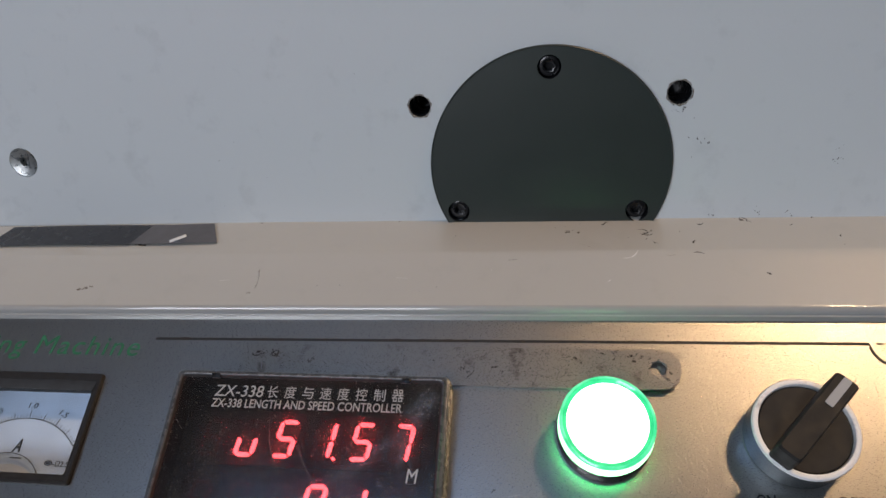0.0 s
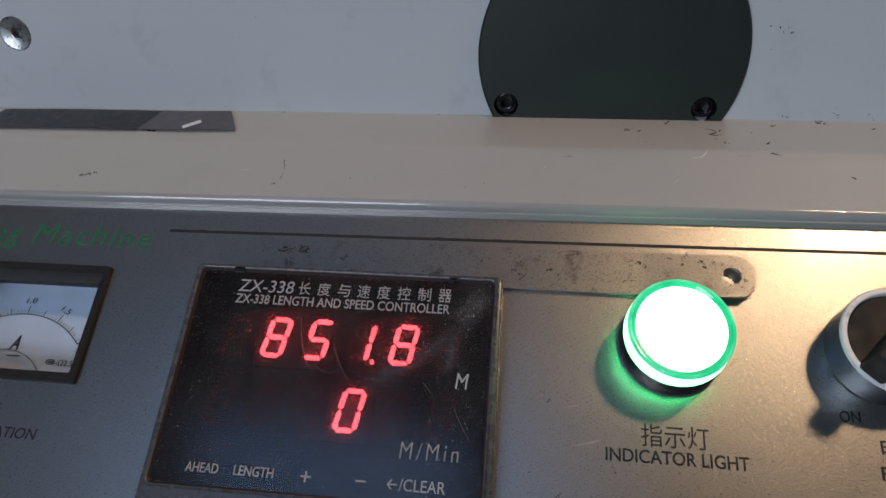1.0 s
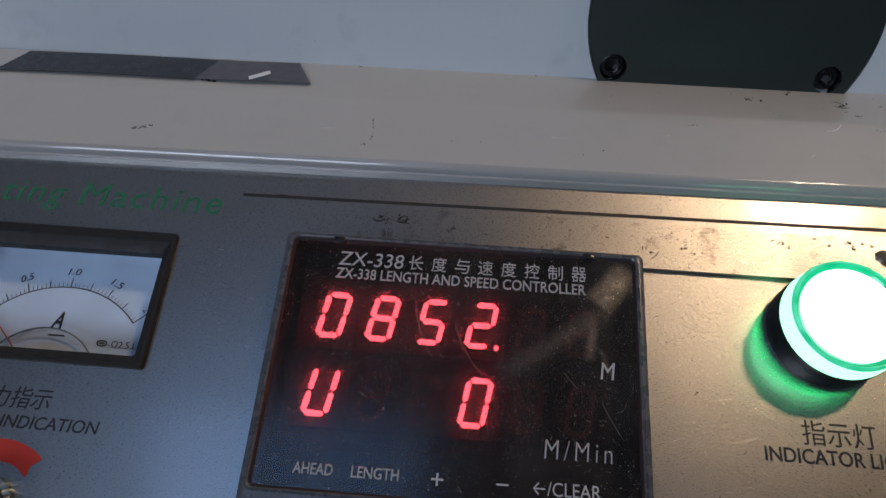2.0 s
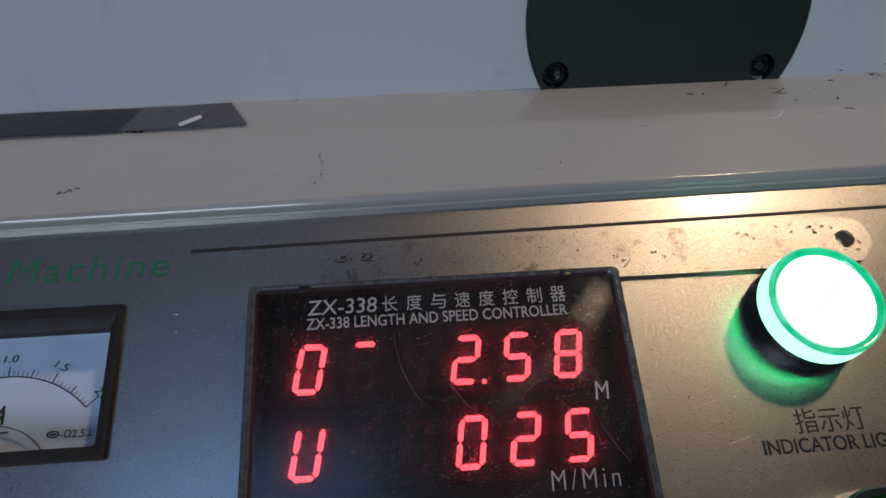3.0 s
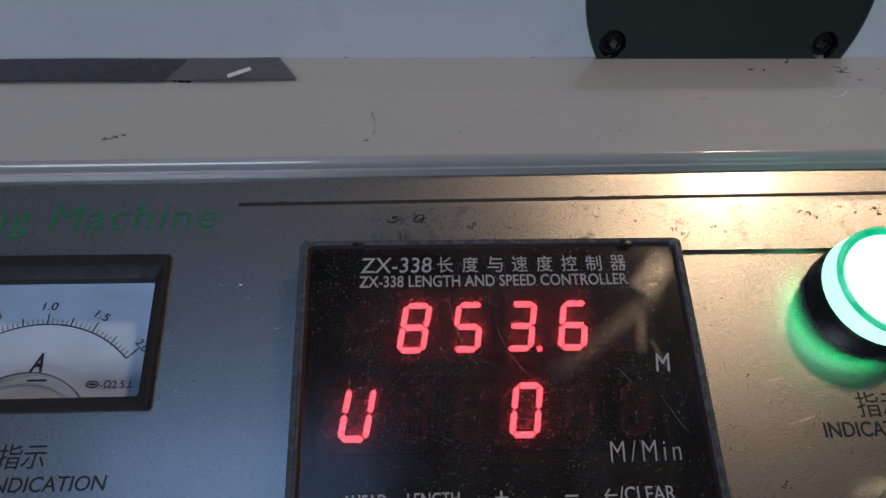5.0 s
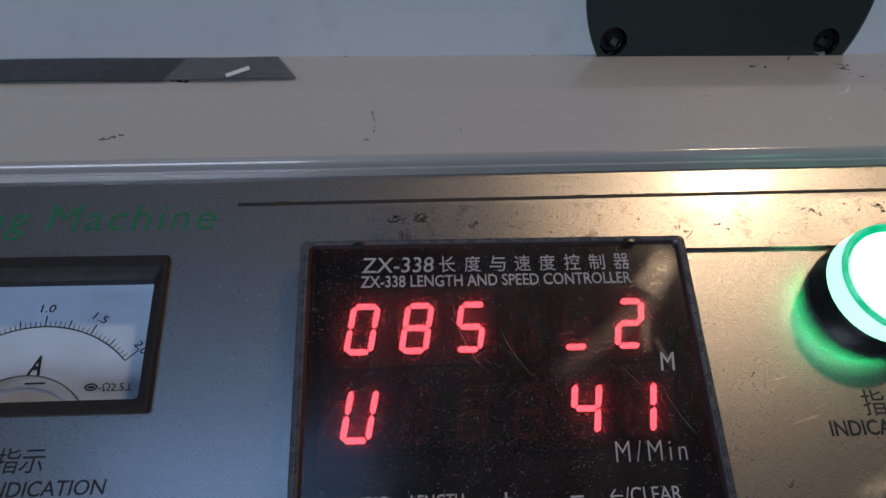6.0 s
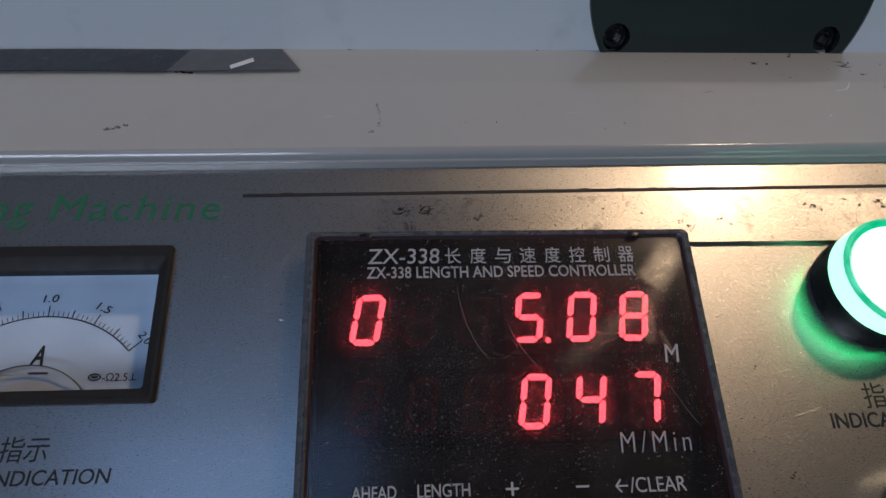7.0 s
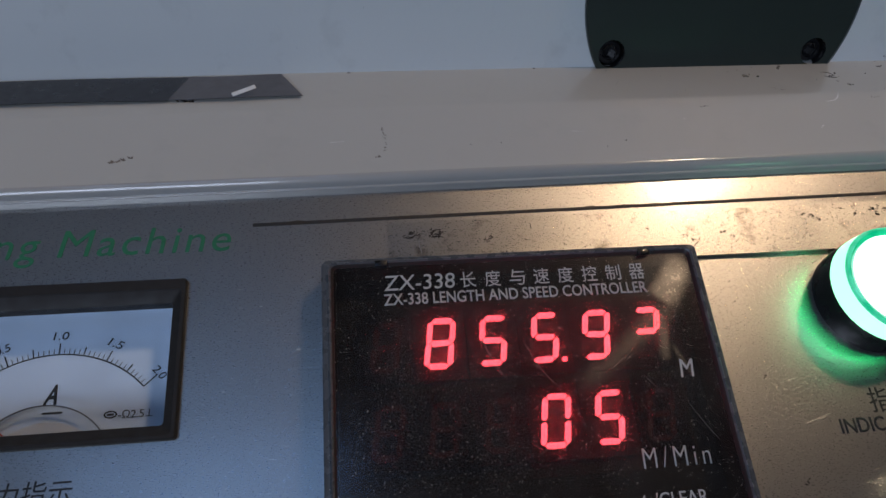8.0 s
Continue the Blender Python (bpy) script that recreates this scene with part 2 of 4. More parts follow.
def block(x0, x1, y0, y1, z0, z1, bevel=0.0, seg=2):
    bm = bmesh.new()
    bmesh.ops.create_cube(bm, size=1, matrix=Matrix.LocRotScale(((x0 + x1) / 2, (y0 + y1) / 2, (z0 + z1) / 2), None, (x1 - x0, y1 - y0, z1 - z0)))
    if bevel:
        bmesh.ops.bevel(bm, geom=list(bm.edges), offset=bevel, segments=seg, affect="EDGES", profile=0.5)
    return bm


def words(name, text, x0, x1, z0, z1, y, material, parent, label="", shear=0.0, bold=0.0, spread=1.0):
    """Lettering fitted into x0..x1 and z0..z1 on the plane y, 0.12 mm proud."""
    curve = bpy.data.curves.new(name, "FONT")
    curve.body, curve.offset, curve.resolution_u, curve.space_character = text, bold, 4, spread
    ob = new(name, curve)
    bpy.context.view_layer.update()
    me = bpy.data.meshes.new_from_object(ob.evaluated_get(bpy.context.evaluated_depsgraph_get()))
    bpy.data.objects.remove(ob)
    bpy.data.curves.remove(curve)
    bm = bmesh.new()
    bm.from_mesh(me)
    bpy.data.meshes.remove(me)
    xs, ys = [v.co.x for v in bm.verts], [v.co.y for v in bm.verts]
    ax, bx, ay, by = min(xs), max(xs), min(ys), max(ys)
    lean = shear * (z1 - z0)
    for v in bm.verts:
        h = (v.co.y - ay) / max(by - ay, 1e-6)
        v.co = (x0 + (v.co.x - ax) / (bx - ax) * (x1 - x0 - lean) + lean * h, y, z0 + h * (z1 - z0))
    made = bmesh.ops.extrude_face_region(bm, geom=list(bm.faces), use_keep_orig=True)
    bmesh.ops.translate(bm, vec=(0, -0.12, 0), verts=[v for v in made["geom"] if isinstance(v, bmesh.types.BMVert)])
    return part(name, bm, material, parent, label, smooth=0)


def crumbs(spots, bm=None):
    """Small flattened lumps: x, y, z, length, turn."""
    bm = bm or bmesh.new()
    for x, y, z, size, turn in spots:
        made = bmesh.ops.create_icosphere(bm, subdivisions=1, radius=0.5, matrix=pose(x, y, z, 0, turn, 0) @ Matrix.Diagonal((size, 0.35, size * random.uniform(0.25, 0.6), 1)))
        for v in made["verts"]:
            v.co += Vector((random.uniform(-0.25, 0.25) * size, random.uniform(-0.05, 0.05), random.uniform(-0.2, 0.2) * size))
    return bm


# ---- the workshop round the machine ----
# unseen room, added for reflections; surfaces kept dark to limit bounced light
def room():
    def slab(name, x0, x1, y0, y1, z0, z1, material, label, category):
        ob = put_mesh(name, block(x0, x1, y0, y1, z0, z1), material, Matrix.Identity(4), smooth=0)
        return tagged(ob, label, category, kind="structure")

    slab("floor", -3000, 3000, -3500, 2000, -100, 0, CONCRETE, "unseen grey concrete workshop floor, added", "floor")
    # the ceiling's hole only lets the added blue fill through
    bm = sheet([(-3000, -3500), (3000, -3500), (3000, 2000), (-3000, 2000)], [[(-1400, -2300), (-100, -2300), (-100, -1200), (-1400, -1200)]], -3700, -3600)
    bmesh.ops.rotate(bm, cent=(0, 0, 0), matrix=Matrix.Rotation(radians(-90), 3, "X"), verts=bm.verts)
    tagged(put_mesh("ceiling", bm, PLASTER, Matrix.Identity(4), smooth=0), "unseen grey workshop ceiling, added, open for the blue fill", "ceiling", kind="structure")
    slab("wall_east", 3000, 3150, -3500, 2000, 0, 3600, PLASTER, "unseen plain grey workshop wall, added", "wall")
    slab("wall_west", -3150, -3000, -3500, 2000, 0, 3600, PLASTER, "unseen plain grey workshop wall, added", "wall")
    bm = sheet([(-3150, 0), (3150, 0), (3150, 3600), (-3150, 3600)], [[(-2200, 1200), (-400, 1200), (-400, 2600), (-2200, 2600)]], -3650, -3500)
    tagged(put_mesh("wall_south", bm, PLASTER, Matrix.Identity(4), smooth=0), "unseen grey workshop wall, added, with a window opening", "wall", kind="structure")
    slab("wall_north", -3150, 3150, 2000, 2150, 0, 3600, PLASTER, "unseen plain grey workshop wall, added", "wall")


room()


# ---- the machine's body ----
WALL_Y, WALL_Z = 8.0, 75.0          # where the cover meets the upright frame plate
WALL = SPACE @ pose(0, WALL_Y / 1000, WALL_Z / 1000, LEAN, 0, 0)      # x, z in the frame plate, y into it


BOLTS = [(-36.0, -17.8), (34.1, -17.8), (-0.2, 38.5)]      # round the bearing cover's centre


def machine_body():
    # upright frame plate with two tapped holes and a sunk screw
    holes = [circle(31.5, 46.5, 4.2, 28), circle(128, 49, 4.4, 28), circle(-143.5, 27, 6.4, 32)] + [circle(81 + x, 21.5 + z, 5.2, 28) for x, z in BOLTS]
    frame_plate = tagged(put_mesh("frame_plate", sheet(round_rect(-700, 700, -60, 620, 8, 3), holes, 0, 20), WALL_PAINT, WALL), "upright grey-white painted machine frame plate with tapped holes", "machine frame")
    # dark plate, added so that nothing bright shows through the holes
    backing = block(-690, 690, 20.2, 60, -60, 610)
    part("backing_plate", backing, BLACK_STEEL, frame_plate, "added dark plate that keeps the holes dark")
    for x, z, r in ((31.5, 46.5, 4.18), (128, 49, 4.38)):
        # black liners: the shade inside the holes is put into their colour
        part("bore", lathe([(r, 0.5), (r - 0.5, 1.4), (r - 0.5, 19.5), (0, 19.5)], 28), BOLT_BLACK, frame_plate, "black liner of the tapped bore, shade put in its colour", (x, 0, z))
        worn = [(x + (r + 0.45 + 0.2 * math.sin(5 * w + x) + 0.15 * math.sin(11 * w)) * math.cos(w), z + (r + 0.45 + 0.2 * math.sin(5 * w + x) + 0.15 * math.sin(11 * w)) * math.sin(w)) for w in (2 * math.pi * k / 48 for k in range(48))]
        part("chipped_edge", sheet(worn, [circle(x, z, r + 0.05, 28)], -0.03, 0.01), SMUDGE, frame_plate, "chipped paint round the bore", smooth=0)


machine_body()


COVER_TURN = pose(0, 0, 0, 0, -0.75, 0)      # the cover runs slightly askew to the panel


def cover():
    """Cream sheet-metal strip between the panel and the frame plate, folded once and rolled over at its lower lip."""
    line = [(9.1, 75.0), (8.8, 74.4), (7.5, 71.6), (-0.5, 54.4), (-0.85, 52.9), (-1.3, 49.6), (-2.1, 44.0), (-3.5, 35.0), (-4.5, 29.1)]
    # the lip: a tight bend, a face that curls under, and a fine bead along the edge
    for tilt0, tilt1, run, steps in ((9, -14, 0.6, 5), (-14, -40, 1.1, 4), (-40, -72, 1.9, 8), (-68, 6, 0.25, 3), (6, -110, 1.0, 8)):
        for i in range(steps):
            w = radians(tilt0 + (tilt1 - tilt0) * (i + 0.5) / steps)
            line.append((line[-1][0] - math.sin(w) * run / steps, line[-1][1] - math.cos(w) * run / steps))
    ob = base_of("machine_cover", 0, 0, 0, "", "", tilt=COVER_TURN)

    def folded(profile):
        n = 36
        bm = bmesh.new()
        rows = [[bm.verts.new((-420 + 840 * k / n, y, z)) for y, z in profile] for k in range(n + 1)]
        for a, b in zip(rows, rows[1:]):
            for i in range(len(a)):
                j = (i + 1) % len(a)
                bm.faces.new((a[i], a[j], b[j], b[i]))
        bm.faces.new(rows[0])
        bm.faces.new(rows[-1])
        return bm

    part("top_sheet", folded(line[:9] + [(2.2, 31), (3.4, 50), (10.6, 71.0)]), CREAM, ob, smooth=40)
    # lip enamel is the cream darkened: shade of the downturned face in its colour
    part("lip", folded(line[8:] + [(1.2, 24.8), (2.0, 29.0)]), LIP_SHADED, ob, "glossy rolled lower lip, its enamel darkened for shade", smooth=40)
    return tagged(ob, "cream enamelled sheet-metal cover with a rolled lower lip, specked with dirt", "machine cover")


cover()


def console():
    box = bmesh.new()
    outline = [(8.0, 80.0), (3.0, -190.0), (120.0, -420.0), (300, -420), (300, 80)]
    rows = [[box.verts.new((x, y, z)) for y, z in outline] for x in (-418, 418)]
    for i in range(len(outline)):
        j = (i + 1) % len(outline)
        box.faces.new((rows[0][i], rows[0][j], rows[1][j], rows[1][i]))
    box.faces.new(rows[0])
    box.faces.new(rows[1])
    # pockets are left open behind the instruments
    bmesh.ops.translate(box, vec=(0, 46, 0), verts=box.verts)
    console_body = tagged(put_mesh("console", box, CREAM, SPACE), "cream painted console body under the control panel", "console")
    low = put_mesh("console_stand", block(-400, 400, 60, 420, 0, 860, 6), CREAM, Matrix.Identity(4))
    tagged(low, "cream painted stand carrying the console", "stand")
    return console_body


console()


# ---- the control panel ----
def control_panel():
    panel = base_of("control_panel", 0, 0, 0, "brushed steel control panel with printed lettering", "control panel")
    meter_hole = [(-149.4, -37.6), (-83.0, -37.6), (-83.0, 0.2), (-149.4, 0.2)]
    box_hole = [(-45, -90), (45, -90), (45, -4), (-45, -4)]
    part("plate", sheet([(-417, -188), (417, -188), (417, 28.0), (-417, 28.0)], [meter_hole, box_hole], 0.0, 2.0), STEEL, panel, "brushed stainless sheet", smooth=0)
    # border line, with its scooped corner
    line = [(-66.6, 16.2), (185.5, 19.5)]
    arc = [(193.5 - 8.0 * math.cos(radians(a)), 19.5 - 8.0 * math.sin(radians(a))) for a in range(0, 91, 10)]
    mid = line + arc[1:] + [(193.5, -120.0)]
    bm = bmesh.new()
    ring = []
    for i, (x, z) in enumerate(mid):
        a, b = mid[max(i - 1, 0)], mid[min(i + 1, len(mid) - 1)]
        d = Vector((b[0] - a[0], b[1] - a[1])).normalized() * 0.5
        ring.append([bm.verts.new((x - d.y * s, y, z + d.x * s)) for s, y in ((1, 0), (1, -0.1), (-1, -0.1), (-1, 0))])
    for a, b in zip(ring, ring[1:]):
        for i in range(3):
            bm.faces.new((a[i], a[i + 1], b[i + 1], b[i]))
    bm.faces.new(ring[0])
    part("border_line", bm, PRINT_BLACK, panel, "black painted border line", smooth=0)
    words("title_lettering", "Machine", -115.0, -71.2, 9.0, 16.6, 0, PRINT_GREEN, panel, "green lettering", 0.16, 0.0, 1.12)
    words("title_lettering", "Printing", -160.0, -119.0, 6.6, 16.6, 0, PRINT_GREEN, panel, "green lettering", 0.16, 0.0, 1.12)
    words("caption", "\u6307\u793a\u706f", 88.6, 107.0, -44.2, -37.9, 0, PRINT_BLACK, panel, "black lettering")
    words("caption", "INDICATOR LIGHT", 78.8, 117.2, -48.8, -45.1, 0, PRINT_BLACK, panel, "black lettering", 0, 0.012)
    words("caption", "\u529b\u6307\u793a", -120.0, -103.4, -51.0, -45.4, 0, PRINT_BLACK, panel, "black lettering", 0.1)
    words("caption", "INDICATION", -115.2, -89.4, -56.0, -52.7, 0, PRINT_BLACK, panel, "black lettering", 0.1, 0.005)
    words("caption", "\u7535 \u6e90", 152.0, 166.0, -43.0, -37.0, 0, PRINT_BLACK, panel, "black lettering")
    words("caption", "POWER", 151.0, 167.5, -48.5, -44.8, 0, PRINT_BLACK, panel, "black lettering", 0, 0.012)
    words("caption", "ON", 142.5, 148.0, -33.6, -30.4, 0, PRINT_BLACK, panel, "black lettering", 0, 0.012)
    words("caption", "OFF", 165.5, 173.5, -33.2, -29.9, 0, PRINT_BLACK, panel, "black lettering", 0, 0.012)
    # red sector printed round the adjusting knob
    sector = circle(-112.5, -76.0, 17.2, 24, 49, 190) + circle(-112.5, -76.0, 11.8, 24, 190, 54) + [(-104.2, -67.6), (-103.6, -64.8)]
    part("dial_mark", sheet(sector, [], -0.15, 0.0), RED, panel, "red sector mark", smooth=0)
    return panel


control_panel()


def bar_lift(x):
    """How far the bar stands off the panel at x: kinked upwards near its drilled end, worn thin at the other."""
    return 0.00009 * max(0.0, x - 45.0) ** 2 + 0.04 * max(0.0, x - 92.0) - 1.2 * max(0.0, -x / 31)


def steel_bar():
    """Loose flat bar behind the controller, lifted a little at its drilled end."""
    low = [(x, 0.8) for x in (-31, 0, 20, 40, 55, 70, 85, 91, 92, 93, 100, 112)] + [(119.5, 1.0), (123.0, 3.6), (124.2, 7.4), (123.4, 11.2), (121.0, 14.0), (117.5, 14.9)]
    high = [(x, 14.9) for x in (100, 90, 89, 88, 82, 70, 55, 40, 20, 0, -31)]
    bm = sheet(low + high, [circle(116.8, 8.0, 2.7, 24)], -1.35, -0.25)
    for v in bm.verts:
        v.co.y = min(v.co.y - bar_lift(v.co.x), -0.02)
    bar = put_mesh("steel_bar", bm, BAR, SPACE, smooth=20)
    # long scratches, and the crack beside the dent
    for x0, z0, x1, z1, wide, material in ((27.6, 9.0, 29.6, 4.6, 0.14, PRINT_WHITE), (46.0, 11.8, 50.5, 6.6, 0.12, PRINT_WHITE), (-23.0, 9.5, -22.3, 5.0, 0.14, PRINT_WHITE), (93.0, 9.0, 91.6, 5.2, 0.1, PRINT_WHITE), (88.0, 11.0, 86.5, 8.2, 0.1, PRINT_WHITE), (83.5, 9.0, 83.0, 5.0, 0.1, PRINT_WHITE), (52.6, 3.6, 54.4, 5.3, 0.22, DIRT), (54.0, 4.9, 55.0, 6.4, 0.16, DIRT)):
        bm = bmesh.new()
        rows = []
        for i in range(7):
            u = i / 6
            x, z = x0 + (x1 - x0) * u + 0.12 * math.sin(7 * u + x0), z0 + (z1 - z0) * u
            y, w = -1.345 - bar_lift(x), wide * math.sin(math.pi * (0.1 + 0.8 * u))
            rows.append([bm.verts.new((x + w, y, z)), bm.verts.new((x, y - 0.05, z)), bm.verts.new((x - w, y, z))])
        for a, b in zip(rows, rows[1:]):
            for j in (0, 1):
                bm.faces.new((a[j], a[j + 1], b[j + 1], b[j]))
        part("scratch", bm, material, bar, "fine scratch in the bar", smooth=0)
    return tagged(bar, "worn steel flat bar with a drilled end, lying on the panel", "metal bar")


steel_bar()


# ---- length and speed controller ----
SEGMENTS = {"a": (0, 5.7, 0), "g": (0, 0, 0), "d": (0, -5.7, 0), "f": (-2.85, 2.85, 1), "b": (2.85, 2.85, 1), "e": (-2.85, -2.85, 1), "c": (2.85, -2.85, 1)}
GLYPHS = {
    "0": "abcdef", "1": "bc", "2": "abged", "3": "abgcd", "4": "fgbc", "5": "afgcd", "6": "afgedc", "7": "abc", "8": "abcdefg", "9": "abfgcd",
    "U": "bcdef", "A": "abcefg", "H": "bcdefg", "n": "abf", "u": "cde", "_": "d", "~": "a", "q": "abfg", "o": "cdeg", "c": "deg", "s": "fgcd",
    "r": "af", "]": "ab", ")": "abg", "y": "fgb", "x": "fb", "i": "c", " ": "",
}
SLANT = 0.17
DIGIT_X, DIGIT_PITCH, DIGIT_Z = -33.1, 13.15, (-20.6, -41.2)
LIT = []        # (segment object, row, place, segment letter, axis, x, z)


def segment_outline(length, width):
    """The outline of a bar with pointed ends."""
    h, w = length / 2, width / 2
    return [(-h, 0), (-h + w, w), (h - w, w), (h, 0), (h - w, -w), (-h + w, -w)]


def controller():
    box = base_of("length_speed_controller", 0, 0, 0, "dark grey digital length and speed controller with red digits", "controller")
    r = round_rect
    # outer shoulder, a raised bead round the window, and a slope down to the film
    ring = [(48.2, 0.6, -97.0, 0.0), (48.1, 0.5, -96.9, -9.5), (47.95, 0.37, -96.75, -9.95), (47.6, 0.1, -96.4, -10.2), (46.75, -0.45, -66.9, -10.3), (46.6, -0.55, -66.75, -10.5),
            (46.45, -0.68, -66.6, -10.85), (46.25, -0.85, -66.4, -11.0), (46.05, -1.02, -66.2, -10.9), (45.8, -1.25, -66.0, -10.6)]
    bm = loops([(r(-x, x, low, high, 1.6), y) for x, high, low, y in ring])
    part("housing", bm, HOUSING, box, "dark grey plastic bezel")
    bm = loops([(r(-x, x, low, high, 1.3), y) for x, high, low, y in ((45.8, -1.25, -66.0, -10.6), (45.5, -1.5, -65.7, -10.2), (45.3, -1.75, -65.5, -9.9), (45.25, -1.8, -65.45, -9.5), (45.2, -1.85, -65.4, -1.0))])
    part("inner_rim", bm, KNOB_BLACK, box, "black inner rim")
    part("backboard", block(-45.1, 45.1, -1.4, 0.2, -65.3, -1.95), BOARD, box, "black backboard", smooth=0)
    part("lower_cover", block(-45.5, 45.5, -11.5, -10.6, -93.5, -71.0, 0.3), HOUSING, box, "dark grey plastic cover plate")
    film = part("front_film", block(-45.23, 45.23, -9.7, -9.3, -65.43, -1.82), FILM, box, "glossy smoked front film with dust", smooth=0)
    film.visible_shadow = False
    # added sheet, no part of the controller: gives the lit digits a halo
    part("halo_sheet", block(-42.5, 42.5, -5.4, -5.2, -54.0, -8.0), HALO, box, "added hazy sheet that spreads the digits' glow into a halo", smooth=0).visible_shadow = False
    for x in (-33.5, 33.5):
        part("clip", block(x - 1.5, x + 1.5, -11.06, -9.8, -2.2, -0.7, 0.1), BLACK, box, "black snap clip")
    for pts in (((-11.7, -13.3), (-9.5, -24.8), (-4.7, -33.0)), ((-0.6, -22.1), (2.2, -29.1), (7.5, -35.9)), ((27.6, -33.4), (28.6, -34.8), (31.2, -37.6)), ((36.5, -40.0), (39.5, -45.5), (42.0, -49.0))):
        bm = bmesh.new()
        (x0, z0), (x1, z1), (x2, z2) = pts
        rows = []
        for i in range(13):
            u = i / 12
            x = (1 - u) * ((1 - u) * x0 + u * (2 * x1 - (x0 + x2) / 2)) + u * ((1 - u) * (2 * x1 - (x0 + x2) / 2) + u * x2)
            z = (1 - u) * ((1 - u) * z0 + u * (2 * z1 - (z0 + z2) / 2)) + u * ((1 - u) * (2 * z1 - (z0 + z2) / 2) + u * z2)
            w = 0.055 * math.sin(math.pi * (0.08 + 0.84 * u))
            rows.append([bm.verts.new((x + w, -9.705, z)), bm.verts.new((x, -9.76, z)), bm.verts.new((x - w, -9.705, z))])
        for a, b in zip(rows, rows[1:]):
            for j in (0, 1):
                bm.faces.new((a[j], a[j + 1], b[j + 1], b[j]))
        part("scratch", bm, SCRATCH, box, "fine scratch in the film", smooth=0)
    y = -9.72
    words("title", "ZX-338", -33.0, -15.4, -8.4, -4.4, y, PRINT_WHITE, box, "white lettering", 0.08)
    for i, ch in enumerate("\u957f\u5ea6\u4e0e\u901f\u5ea6\u63a7\u5236\u5668"):
        x = -14.2 + 6.18 * i
        words("title", ch, x, x + 3.9, -8.5, -4.3, y, PRINT_WHITE, box, "white lettering")
    words("subtitle", "ZX-338 LENGTH AND SPEED CONTROLLER", -33.2, 32.8, -12.2, -9.2, y, PRINT_WHITE, box, "white lettering", 0, 0.01)
    words("unit_mark", "M", 36.3, 39.9, -34.2, -29.9, y, PRINT_WHITE, box, "white lettering", 0.1, 0.0)
    words("unit_mark", "M/Min", 22.8, 38.9, -54.3, -49.8, y, PRINT_WHITE, box, "white lettering", 0.05, -0.012, 1.35)
    words("key_mark", "AHEAD", -36.0, -26.6, -62.2, -59.6, y, PRINT_WHITE, box, "white lettering", 0, 0.01)
    words("key_mark", "LENGTH", -22.2, -11.0, -62.2, -59.5, y, PRINT_WHITE, box, "white lettering", 0, 0.01)
    words("key_mark", "+", -3.4, -0.6, -62.4, -59.6, y, PRINT_WHITE, box, "white lettering")
    words("key_mark", "-", 11.8, 14.6, -61.2, -60.8, y, PRINT_WHITE, box, "white lettering")
    words("key_mark", "\u2190/CLEAR", 20.3, 36.0, -62.6, -59.5, y, PRINT_WHITE, box, "white lettering")
    # digits: six in a row, two rows
    meshes = {}
    for row, z in enumerate(DIGIT_Z):
        for place in range(6):
            digit = part("digit", block(-6.5, 6.5, 0, 1.7, -9.0, 9.0), DIGIT, box, "seven-segment digit", (DIGIT_X + DIGIT_PITCH * place - 0.4 * row, -3.1, z), smooth=0)
            for letter, (x, zz, upright) in list(SEGMENTS.items()) + [(".", (5.1, -5.9, 2))]:
                if letter == "." and (row or place != 3):
                    continue
                key = upright
                if key not in meshes:
                    pts = [(0.62 * math.cos(radians(a)), 0.62 * math.sin(radians(a))) for a in range(0, 360, 45)] if upright == 2 else segment_outline(5.1, 1.3)
                    if upright == 1:
                        pts = [(-q + SLANT * p, p) for p, q in segment_outline(5.4, 1.3)]
                    bm = sheet(pts, [], -0.3, 0.3)
                    bmesh.ops.scale(bm, vec=(0.001,) * 3, verts=bm.verts)
                    bmesh.ops.recalc_face_normals(bm, faces=bm.faces)
                    for f in bm.faces:
                        f.material_index = 1 if f.normal.y > 0.9 else 0
                    me = bpy.data.meshes.new("segment")
                    bm.to_mesh(me)
                    bm.free()
                    me.materials.append(SEG_ON)
                    me.materials.append(SEG_OFF)
                    meshes[key] = me
                ob = new("segment", meshes[key])
                ob.parent = digit
                axis = Vector((SLANT, 0, 1)).normalized() if upright == 1 else Vector((1, 0, 0))
                LIT.append((ob, row, place, letter, axis, x + SLANT * zz, zz))
    return box


controller()


